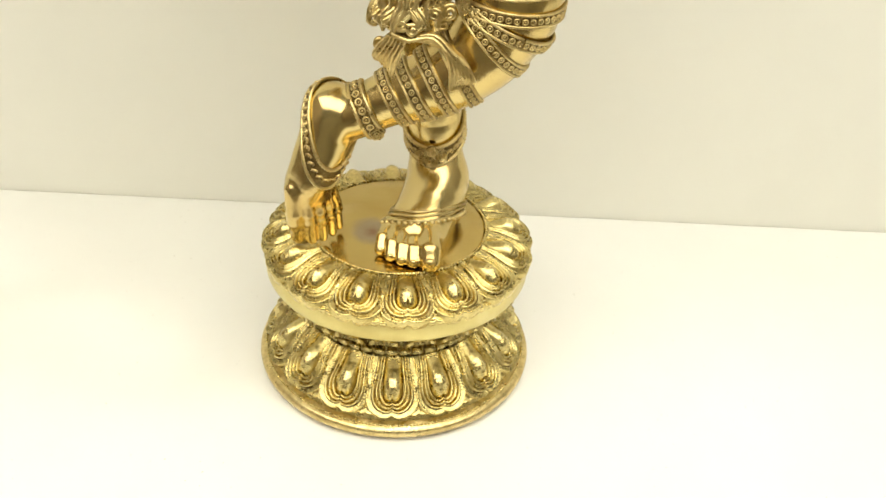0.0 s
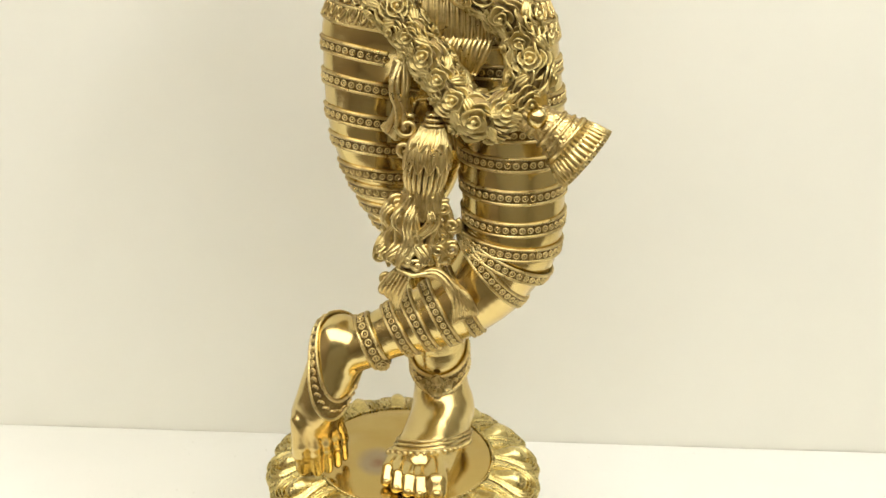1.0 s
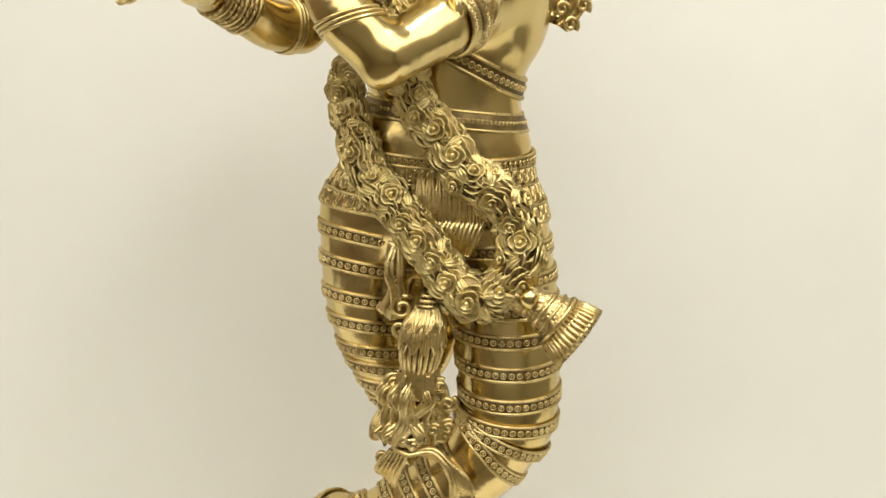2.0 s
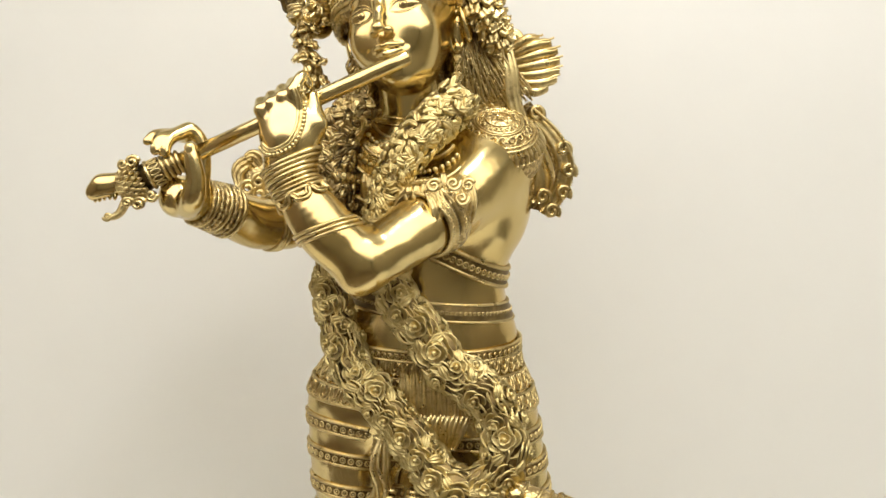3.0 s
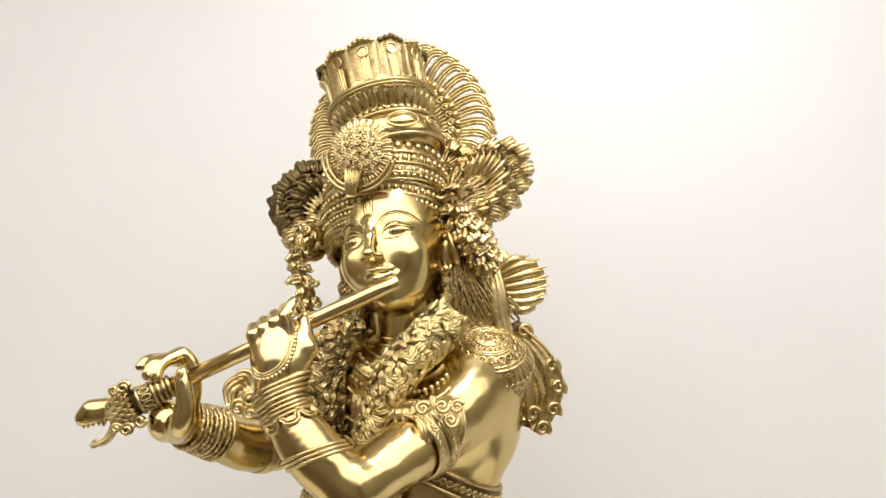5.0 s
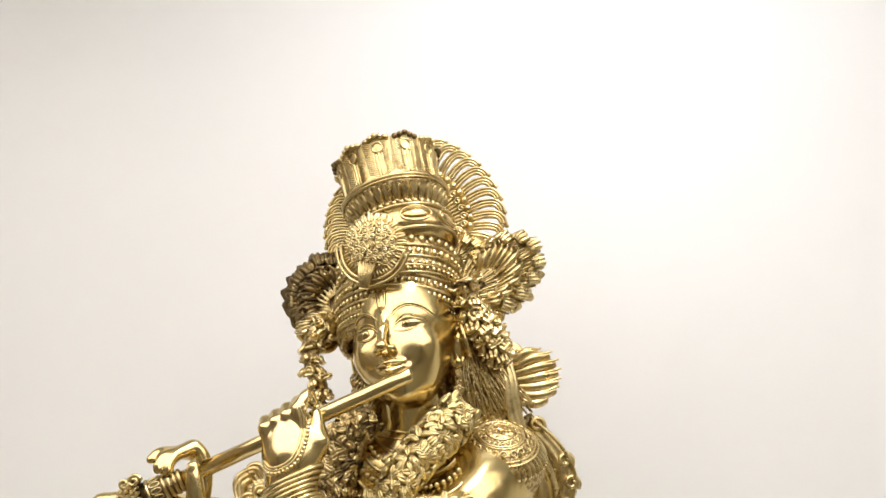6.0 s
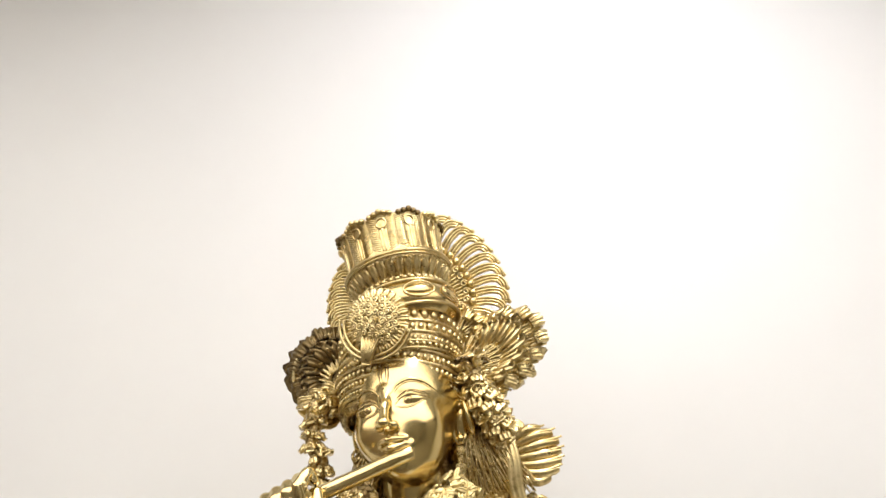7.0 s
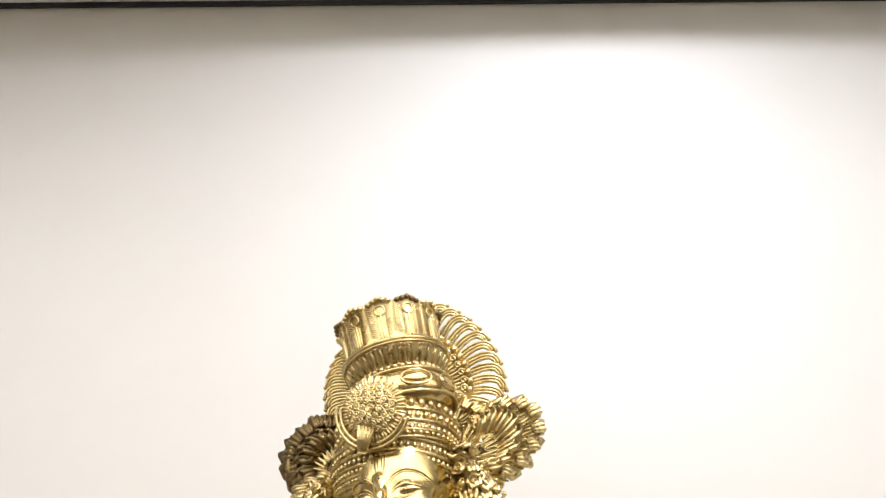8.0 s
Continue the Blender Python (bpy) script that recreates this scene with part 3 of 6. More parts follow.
# far hand: palm under the flute, upright thumb in front, fingers arched over it
arms.cone((-0.186, -0.118, 0.950), (-0.194, -0.138, 0.950), 0.0185, 0.0160, 0.008)
arms.ell((-0.196, -0.138, 0.955), (0.013, 0.014, 0.017), 0.008)
arms.limb([(-0.181, -0.148, 0.945, 0.0120), (-0.173, -0.162, 0.953, 0.0112), (-0.168, -0.168, 0.970, 0.0088), (-0.1695, -0.170, 0.985, 0.0078), (-0.1710, -0.170, 0.998, 0.0058)], 0.006)
arms.limb([(-0.180, -0.122, 0.955, 0.0105), (-0.1735, -0.126, 0.982, 0.0082), (-0.1745, -0.126, 1.003, 0.0072), (-0.1830, -0.130, 1.0155, 0.0066), (-0.1900, -0.138, 1.0120, 0.0062)], 0.005)
arms.limb([(-0.1830, -0.130, 1.014, 0.0064), (-0.1935, -0.142, 1.0095, 0.0064), (-0.1985, -0.150, 1.0030, 0.0060), (-0.1992, -0.155, 0.9935, 0.0048)], 0.003)
arms.limb([(-0.1860, -0.128, 1.010, 0.0062), (-0.1980, -0.142, 1.0095, 0.0062), (-0.2055, -0.151, 1.0045, 0.0058), (-0.2075, -0.157, 0.9955, 0.0046)], 0.002)
arms.limb([(-0.1860, -0.124, 1.008, 0.0060), (-0.2010, -0.138, 1.0105, 0.0058), (-0.2110, -0.146, 1.0095, 0.0052), (-0.2165, -0.151, 1.0040, 0.0042)], 0.002)

for solid, step in ((body, 0.0032), (legs, 0.0022), (arms, 0.0018)):
    v, f = solid.skin(step)
    S.add(v, f, P)

# head
HEAD = pose(0.010, -0.020, 1.1245) @ pose(0, 0, 0, 0, -13, 0) @ pose(0, 0, 0, 0, 0, -14) @ pose(0, 0, 0, -7)
face = Solid()
face.ell((0, 0.012, 0.022), (0.0605, 0.072, 0.066), 0.02)
face.ell((0, -0.016, -0.012), (0.0445, 0.0535, 0.061), 0.018)
face.ell((0, -0.036, -0.044), (0.0300, 0.0300, 0.028), 0.02)
face.ell((0, -0.0545, -0.0610), (0.0135, 0.0140, 0.0120), 0.014)
for s in (-1, 1):
    face.ell((s * 0.0265, -0.041, -0.018), (0.0190, 0.0235, 0.023), 0.014)
    face.ell((s * 0.0230, -0.0830, 0.0065), (0.0205, 0.0180, 0.0120), 0.010, None, -1)
    face.ell((s * 0.0225, -0.0520, 0.0028), (0.0158, 0.0128, 0.0076), 0.003)
    face.ell((s * 0.0630, 0.010, -0.010), (0.006, 0.013, 0.023), 0.004)
face.cone((0, -0.0640, 0.0170), (0, -0.0745, 0.0), 0.0040, 0.0042, 0.008)
face.cone((0, -0.0745, 0.0), (0, -0.0865, -0.0175), 0.0042, 0.0050, 0.004)
face.ell((0, -0.0880, -0.0200), (0.0062, 0.0058, 0.0052), 0.003)
for s in (-1, 1):
    face.ell((s * 0.0078, -0.0785, -0.0222), (0.0046, 0.0066, 0.0042), 0.0028)
    face.ell((s * 0.0046, -0.0835, -0.0268), (0.0024, 0.0034, 0.0026), 0.001, None, -1)
    face.cone((s * 0.0018, -0.0765, -0.0345), (s * 0.0160, -0.0672, -0.0352), 0.0036, 0.0012, 0.002)
    face.cone((s * 0.0010, -0.0755, -0.0432), (s * 0.0115, -0.0685, -0.0402), 0.0044, 0.0018, 0.002)
    face.ell((s * 0.0200, -0.0690, -0.0360), (0.0030, 0.0036, 0.0030), 0.004, None, -1)
face.ell((0, -0.0815, -0.0300), (0.0016, 0.0030, 0.0040), 0.002, None, -1)
face.ell((0, -0.0740, -0.0510), (0.0105, 0.0045, 0.0030), 0.005, None, -1)
v, f = face.skin(0.0013)
S.add(apply(HEAD, v), f, P)


def on_face(x, z):
    """A point of the face's skin, in its own axes."""
    y = np.linspace(-0.12, 0.0, 240)
    d = face.at(np.stack([np.full(240, x), y, np.full(240, z)], 1))
    k = np.argmax(d < 0)
    return np.array((x, y[k], z))


def face_line(points, radius, mat=P, sink=0.0):
    line = [on_face(x, z) for x, z in curve(points, 22)]
    line = np.array(line) + (0, sink, 0)
    sweep(S, apply(HEAD, line), radius * np.sin(np.linspace(0.25, math.pi - 0.25, len(line))), mat, 6)


for s in (-1, 1):
    # brow ridge with a groove under it, crease of the lid, lashes
    face_line([(s * 0.0060, 0.0120), (s * 0.0140, 0.0212), (s * 0.0255, 0.0250), (s * 0.0375, 0.0200), (s * 0.0460, 0.0100)], 0.0021)
    face_line([(s * 0.0078, 0.0108), (s * 0.0150, 0.0184), (s * 0.0258, 0.0220), (s * 0.0368, 0.0174), (s * 0.0440, 0.0092)], 0.0009, D)
    face_line([(s * 0.0095, 0.0052), (s * 0.0160, 0.0112), (s * 0.0255, 0.0135), (s * 0.0410, 0.0066)], 0.0011)
    face_line([(s * 0.0098, 0.0040), (s * 0.0160, 0.0096), (s * 0.0255, 0.0117), (s * 0.0400, 0.0054)], 0.0007, D)
    face_line([(s * 0.0075, -0.0005), (s * 0.0145, 0.0068), (s * 0.0245, 0.0090), (s * 0.0410, 0.0022)], 0.0015)
    face_line([(s * 0.0080, -0.0008), (s * 0.0145, 0.0054), (s * 0.0245, 0.0074), (s * 0.0395, 0.0016)], 0.0008, D)
    face_line([(s * 0.0080, -0.0014), (s * 0.0170, -0.0048), (s * 0.0265, -0.0044), (s * 0.0385, 0.0008)], 0.0012)
    face_line([(s * 0.0085, -0.0008), (s * 0.0170, -0.0036), (s * 0.0265, -0.0032), (s * 0.0375, 0.0012)], 0.0005, D)
    iris = [(s * 0.0222 + 0.0038 * math.cos(a), 0.0022 + 0.0042 * math.sin(a)) for a in np.linspace(0, math.tau, 18, endpoint=False)]
    sweep(S, apply(HEAD, [on_face(*q) for q in iris]), 0.0007, D, 5, True)
    lump(S, apply(HEAD, [on_face(s * 0.0222, 0.0024) + (0, 0.0004, 0)])[0], (0.0019, 0.0011, 0.0019), D)
    face_line([(s * 0.0050, 0.047), (s * 0.0050, 0.034), (s * 0.0038, 0.0265), (0, 0.0240)], 0.0009, D)
    face_line([(s * 0.0024, 0.047), (s * 0.0024, 0.034), (s * 0.0017, 0.0295), (0, 0.0280)], 0.0008, D)
    face_line([(s * 0.0008, -0.0390), (s * 0.0070, -0.0382), (s * 0.0165, -0.0356)], 0.0008, D)
beads(S, apply(HEAD, [on_face(0, 0.0185)]), 0.0014, D)

# ---- ornaments cast on the statue ----


def ring(solid, centre, normal, limit, count=120):
    """Where a plane cuts a solid's skin round a centre: places, and which of them count."""
    n = unit(normal)
    u = unit(np.cross(n, (0.31, 0.95, 0.05)))
    w = np.cross(n, u)
    a = np.linspace(0, math.tau, count, endpoint=False)
    d = np.cos(a)[:, None] * u + np.sin(a)[:, None] * w
    r = np.linspace(0.003, limit, 70)
    f = solid.at(np.asarray(centre) + d[:, None] * r[None, :, None])
    out_ = f > 0
    k = np.argmax(out_, 1)
    good = out_.any(1) & (k > 0)
    i = np.arange(count)
    k1 = np.maximum(k, 1)
    f0, f1 = f[i, k1 - 1], f[i, k1]
    t = np.clip(f0 / (f0 - f1 + 1e-12), 0, 1)
    rr = r[k1 - 1] + t * (r[k1] - r[k1 - 1])
    return np.asarray(centre) + d * rr[:, None], d, good


def runs(good):
    """The unbroken stretches of a round mask, as index lists; closed when all of it counts."""
    n = len(good)
    if good.all():
        return [(list(range(n)), True)]
    if not good.any():
        return []
    start = int(np.argmin(good))
    order = [(start + i) % n for i in range(n)]
    found, now = [], []
    for i in order:
        if good[i]:
            now.append(i)
        elif now:
            found.append((now, False))
            now = []
    if now:
        found.append((now, False))
    return [f for f in found if len(f[0]) > 5]


def even(line, gap, closed=False):
    p = np.asarray(line, float)
    if closed:
        p = np.vstack([p, p[:1]])
    way = np.r_[0, np.cumsum(np.linalg.norm(np.diff(p, axis=0), axis=1))]
    count = max(3, int(way[-1] / gap))
    at = np.linspace(0, way[-1], count, endpoint=not closed)
    return np.stack([np.interp(at, way, p[:, k]) for k in range(3)], 1)


def cord(line, radius, mat=K, closed=False, pitch=None):
    """A beaded cord along a line."""
    pitch = pitch or radius * 1.5
    p = even(line, pitch / 2, closed)
    if len(p) % 2:
        p = even(line, pitch / 2 * len(p) / (len(p) + 1.01), closed)
    r = radius * np.where(np.arange(len(p)) % 2, 0.68, 1.1)
    sweep(S, p, r, mat, 6, closed)


RING_A, RING_B = np.meshgrid(np.linspace(0, math.tau, 10, endpoint=False), np.linspace(0, math.tau, 5, endpoint=False), indexing="ij")
RING_V = np.stack([(1 + 0.36 * np.cos(RING_B)) * np.cos(RING_A), (1 + 0.36 * np.cos(RING_B)) * np.sin(RING_A), 0.45 * np.sin(RING_B)], -1).reshape(-1, 3)
RING_F = grid_faces(10, 5, True, True)


def nubs(line, radius, gap, mat=K, closed=False, outward=None):
    """A row of small bosses, or of small rings where the outward way is known."""
    if outward is None:
        for p in even(line, gap, closed):
            S.add(p + BALL[0] * radius, BALL[1], mat)
        return
    p = np.concatenate([line, outward], 1)
    if closed:
        p = np.vstack([p, p[:1]])
    way = np.r_[0, np.cumsum(np.linalg.norm(np.diff(p[:, :3], axis=0), axis=1))]
    at = np.linspace(0, way[-1], max(3, int(way[-1] / gap)), endpoint=not closed)
    q = np.stack([np.interp(at, way, p[:, k]) for k in range(6)], 1)
    for row in q:
        S.add((RING_V * radius) @ facing(row[3:]).T + row[:3], RING_F, mat)
        S.add(row[:3] + BALL[0] * radius * 0.42, BALL[1], mat)


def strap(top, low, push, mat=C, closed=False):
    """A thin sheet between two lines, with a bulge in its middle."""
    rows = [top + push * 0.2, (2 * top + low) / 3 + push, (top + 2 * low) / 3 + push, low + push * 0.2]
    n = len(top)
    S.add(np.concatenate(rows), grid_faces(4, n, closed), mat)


def band(solid, centre, normal, limit, width, cords=0.0020, boss=0.0028, gap=0.0084, lift=0.001, middle=True):
    """A strap round a limb: a cord on each edge, bosses between."""
    n = unit(normal)
    top, out1, g1 = ring(solid, np.asarray(centre) + n * width / 2, n, limit)
    low, out2, g2 = ring(solid, np.asarray(centre) - n * width / 2, n, limit)
    for idx, closed in runs(g1 & g2):
        a, b, o = top[idx] + out1[idx] * lift, low[idx] + out2[idx] * lift, out1[idx]
        # darker backing sheet between the two cords
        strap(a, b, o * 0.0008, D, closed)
        cord(a, cords, K, closed)
        cord(b, cords, K, closed)
        if middle:
            mid = (a + b) / 2 + o * 0.0008
            nubs(mid, boss, gap, K, closed, o)
    return top, low


def plume(line, width, normal, mat=K, ribs=3, thick=0.003, curl=0.0, taper=(0.5, 0.9, 1.0, 0.55), rows=16):
    """A ribbed leaf or feather along a line, closed underneath."""
    p = curve(line, rows)
    t = unit(np.gradient(p, axis=0))
    n = unit(np.asarray(normal, float) - t * (t @ np.asarray(normal, float))[:, None])
    s = np.cross(t, n)
    w = width / 2 * np.interp(np.linspace(0, 1, rows), np.linspace(0, 1, len(taper)), taper)
    cols = 4 * ribs + 1
    u = np.linspace(-1, 1, cols)
    h = thick * (0.45 + 0.55 * np.abs(np.cos(u * ribs * math.pi / 2 + (0 if ribs % 2 else math.pi / 2)))) * (1 - 0.35 * u ** 2)
    lift = curl * np.linspace(0, 1, rows) ** 3
    top = p[:, None] + s[:, None] * (w[:, None] * u)[..., None] + n[:, None] * (h[None] + lift[:, None])[..., None]
    low = p[:, None] + s[:, None] * (w[:, None] * u[::-1] * 0.96)[..., None] + n[:, None] * (lift[:, None] - thick * 0.5 + 0 * h[None])[..., None]
    loop = np.concatenate([top, low], 1)
    k = loop.shape[1]
    S.add(loop.reshape(-1, 3), [*grid_faces(rows, k, True), list(range(k)), list(range((rows - 1) * k, rows * k))[::-1]], mat)


def scroll(centre, normal, start, radius, turns, thick, mat=K):
    """A spiral bar that rolls inwards, lying across a normal."""
    n = unit(normal)
    u = unit(np.asarray(start, float) - n * (n @ np.asarray(start, float)))
    w = np.cross(n, u)
    a = np.linspace(0, math.tau * turns, int(16 * abs(turns)) + 4)
    r = radius * (1 - 0.8 * np.abs(a) / (math.tau * abs(turns)))
    line = np.asarray(centre) + r[:, None] * (np.cos(a)[:, None] * u + np.sin(a)[:, None] * w) + n * (0.3 * radius * np.linspace(0, 1, len(a)))[:, None]
    sweep(S, line, thick * np.linspace(1, 0.8, len(a)), mat, 6)


def rose_shape(seed):
    """A carved rose: overlapping petals with rolled lips, in three whorls round a bud, over a cushion coloured dark as
    the shade in the gaps.
    """
    rng = random.Random(seed)
    verts, light, n0 = [], [], 0
    cols, rows = 9, 6
    u = np.linspace(-1, 1, cols)
    for count, r0, r1, h0, h1, span in ((5, 0.66, 1.03, -0.04, 0.14, 1.45), (5, 0.44, 0.80, 0.20, 0.42, 1.45), (4, 0.22, 0.55, 0.42, 0.64, 1.40), (3, 0.05, 0.30, 0.60, 0.84, 1.30)):
        turn = rng.random() * 6
        for k in range(count):
            a0 = turn + math.tau * (k + rng.uniform(-0.12, 0.12)) / count
            a = a0 + u * span * math.pi / count
            point = rng.uniform(-0.35, 0.35)
            reach = 1.03 - 0.30 * np.abs(u - point) ** 1.1
            grid = []
            for v in np.linspace(0, 1, rows):
                r = r0 + (r1 * rng.uniform(0.985, 1.015) * reach - r0) * min(v * 1.12, 1.0)
                h = h0 + (h1 - h0) * v ** 1.6 + 0.055 * u - 0.03 * (1 - u * u) * v
                if v == 1:
                    h, r = h - 0.045, r + 0.025
                grid.append(np.stack([r * np.cos(a), r * np.sin(a), h + 0 * a], 1))
            grid.append(grid[-1] * (0.97, 0.97, 1) - (0, 0, 0.13))
            verts.append(np.concatenate(grid))
            light.append(grid_faces(rows + 1, cols) + n0)
            n0 += (rows + 1) * cols
    bud = BALL[0] * (0.13, 0.13, 0.20) + (0.02, 0.0, 0.70)
    verts.append(bud)
    for q in BALL[1]:
        light.append(np.array([[*q, q[-1]][:4]]) + n0)
    n0 += len(bud)
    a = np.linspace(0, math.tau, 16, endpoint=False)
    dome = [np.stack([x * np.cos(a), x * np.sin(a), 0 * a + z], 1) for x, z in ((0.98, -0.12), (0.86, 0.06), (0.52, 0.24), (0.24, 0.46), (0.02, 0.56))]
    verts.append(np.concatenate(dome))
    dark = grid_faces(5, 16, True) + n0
    return np.concatenate(verts), np.concatenate(light), dark, [list(range(n0, n0 + 16))]


ROSES = [rose_shape(k) for k in range(5)]


def facing(normal, spin=0.0):
    n = unit(normal)
    u = unit(np.cross((0.2, 0.1, 1.0), n))
    w = np.cross(n, u)
    c, s = math.cos(spin), math.sin(spin)
    return np.stack([c * u + s * w, c * w - s * u, n], 1)


def rose(centre, normal, radius, k=0, mat=K, deep=0.9):
    v, light, dark, cap = ROSES[k % len(ROSES)]
    v = (v * (radius, radius, radius * deep)) @ facing(normal, k * 1.7).T + np.asarray(centre)
    n0 = S.n
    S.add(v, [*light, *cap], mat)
    # the cushion's dark colour stands for shade between the petals
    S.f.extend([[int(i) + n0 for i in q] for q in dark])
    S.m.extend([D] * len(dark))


def garland(rows, seed, fine=False, tones=(4,)):
    """A thick rope of roses and leaves."""
    rng = random.Random(seed)
    line = curve(rows, 90)
    line[:, 3] *= 1.06
    # under roses the core is dark too, shade painted into the gaps
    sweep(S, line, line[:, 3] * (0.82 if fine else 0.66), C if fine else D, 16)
    way = np.r_[0, np.cumsum(np.linalg.norm(np.diff(line[:, :3], axis=0), axis=1))]
    tang = unit(np.gradient(line[:, :3], axis=0))
    at, k = 0.006, 0
    while at < way[-1]:
        i = int(np.searchsorted(way, at))
        c, r, t = line[i, :3], line[i, 3], tang[i]
        front = unit(np.array((0.0, -1.0, 0.12)) - t * (t @ np.array((0.0, -1.0, 0.12))))
        side = np.cross(t, front)
        if fine:
            for _ in range(20):
                a = rng.uniform(-1.9, 1.9)
                d = math.cos(a) * front + math.sin(a) * side
                lean = unit(t * rng.uniform(-1, 1) + np.cross(t, d) * rng.uniform(-1, 1))
                p = c + d * r * rng.uniform(0.78, 0.92) + t * r * rng.uniform(-0.4, 0.4)
                plume([p - lean * r * 0.22, p + d * r * 0.12, p + lean * r * 0.26 + d * r * 0.06], r * rng.uniform(0.30, 0.42), d, tones[rng.randrange(len(tones))], 2, r * 0.13, r * 0.05, (0.5, 1.0, 0.9, 0.35), 7)
            if k % 3 == 0:
                rose(c + front * r * 0.58, front + 0.4 * side * rng.uniform(-1, 1), r * 0.55, k, tones[0], 0.8)
            at += r * 0.50
            k += 1
            continue
        swing = rng.uniform(-22, 22)
        for deg, size in ((swing, 0.80), (swing - 68, 0.74), (swing + 68, 0.74), (swing + 130, 0.7), (swing - 130, 0.7)):
            a = radians(deg + rng.uniform(-6, 6))
            d = unit(math.cos(a) * front + math.sin(a) * side + 0.22 * rng.uniform(-1, 1) * t)
            slip = t * r * rng.uniform(-0.12, 0.12) + (t * r * 0.52 if abs(deg - swing) == 68 else 0)
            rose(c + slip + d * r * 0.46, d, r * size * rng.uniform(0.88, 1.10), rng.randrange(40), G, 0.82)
        for q in range(5):
            a = radians(swing + 36 + 72 * q + rng.uniform(-14, 14))
            d = math.cos(a) * front + math.sin(a) * side
            lean = unit(t * rng.uniform(-1, 1) + np.cross(t, d) * rng.uniform(-0.8, 0.8))
            p = c + d * r * 0.74 + t * r * (0.5 + rng.uniform(-0.25, 0.25))
            plume([p - lean * r * 0.26, p + d * r * 0.08, p + lean * r * 0.28 + d * r * 0.02], r * rng.uniform(0.34, 0.46), d, G, 3, r * 0.10, 0.0, (0.6, 1.0, 0.9, 0.4), 7)
        at += r * 1.0
        k += 1


# garland: round the neck, under the arms and down in one long loop
garland([(-0.062, -0.058, 0.885, 0.0195), (-0.065, -0.055, 0.858, 0.0205), (-0.057, -0.06, 0.819, 0.0229), (-0.042, -0.072, 0.78, 0.024), (-0.018, -0.082, 0.752, 0.0239), (0.005, -0.088, 0.726, 0.0238), (0.029, -0.092, 0.696, 0.025), (0.046, -0.095, 0.671, 0.0262), (0.072, -0.1, 0.658, 0.0273), (0.1, -0.105, 0.671, 0.026)], 1)
garland([(0.106, -0.105, 0.68, 0.026), (0.112, -0.105, 0.703, 0.0258), (0.103, -0.1, 0.739, 0.0257), (0.08, -0.098, 0.767, 0.0256), (0.056, -0.095, 0.783, 0.0267), (0.035, -0.088, 0.812, 0.0245), (0.014, -0.082, 0.839, 0.0234), (-0.001, -0.085, 0.866, 0.0221)], 2)
garland([(0.069, -0.045, 1.05, 0.020), (0.049, -0.06, 1.029, 0.0206), (0.027, -0.075, 1.007, 0.0196), (0.009, -0.084, 0.982, 0.0185), (-0.001, -0.088, 0.957, 0.0165), (-0.008, -0.088, 0.929, 0.0165), (0.0, -0.085, 0.868, 0.019)], 3, True)
# left neck strand mixes in dark brass, painting the shade over the chest
garland([(-0.023, -0.045, 1.045, 0.0162), (-0.049, -0.05, 1.025, 0.0190), (-0.060, -0.052, 0.996, 0.0200), (-0.061, -0.055, 0.956, 0.0190), (-0.064, -0.055, 0.91, 0.0183)], 4, True, (C, D, C, K))

# bell-shaped end of the garland
SASH = [(0.109, -0.11, 0.665, 0.0187), (0.128, -0.118, 0.657, 0.0175), (0.145, -0.122, 0.647, 0.0241), (0.159, -0.125, 0.635, 0.0307), (0.17, -0.128, 0.627, 0.034)]
line = curve(SASH, 26)
sweep(S, line, line[:, 3] * 0.94, C, 40)
axis = unit(line[-1, :3] - line[8, :3])
bell_turn = facing(axis)
for i, size in ((6, 0.0022), (11, 0.0026), (14, 0.0018), (17, 0.0030), (20, 0.0022), (25, 0.0026)):
    a = np.linspace(0, math.tau, 60, endpoint=False)
    circle = line[i, :3] + line[i, 3] * 0.95 * (np.cos(a)[:, None] * bell_turn[:, 0] + np.sin(a)[:, None] * bell_turn[:, 1])
    cord(circle, size, K, True)
for k in range(36):
    a = math.tau * k / 36
    d = math.cos(a) * bell_turn[:, 0] + math.sin(a) * bell_turn[:, 1]
    sweep(S, [line[18, :3] + d * line[18, 3] * 0.95, line[22, :3] + d * line[22, 3] * 0.97, line[25, :3] + d * line[25, 3] + axis * 0.004], [0.0022, 0.0024, 0.002], K, 6)
for k in range(3):
    a = np.linspace(0, math.tau, 24, endpoint=False)
    circle = line[25, :3] + axis * 0.002 + 0.009 * (k + 0.5) * (np.cos(a)[:, None] * bell_turn[:, 0] + np.sin(a)[:, None] * bell_turn[:, 1])
    sweep(S, circle, 0.0035, D, 6, True)
lump(S, line[5, :3] + (0, -0.012, 0.004), (0.011, 0.011, 0.011), P)

# straps of the trousers: standing leg, bent thigh, knee and shin
for z, x, y, tilt in ((0.703, -0.048, 0, 0.16), (0.669, -0.048, 0, 0.16), (0.633, -0.048, 0, 0.14), (0.603, -0.043, 0.003, 0.12), (0.571, -0.034, 0.009, 0.1), (0.549, -0.025, 0.013, 0.1), (0.525, -0.014, 0.02, 0.1), (0.50, 0.0, 0.028, 0.1)):
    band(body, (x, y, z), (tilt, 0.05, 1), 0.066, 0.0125)
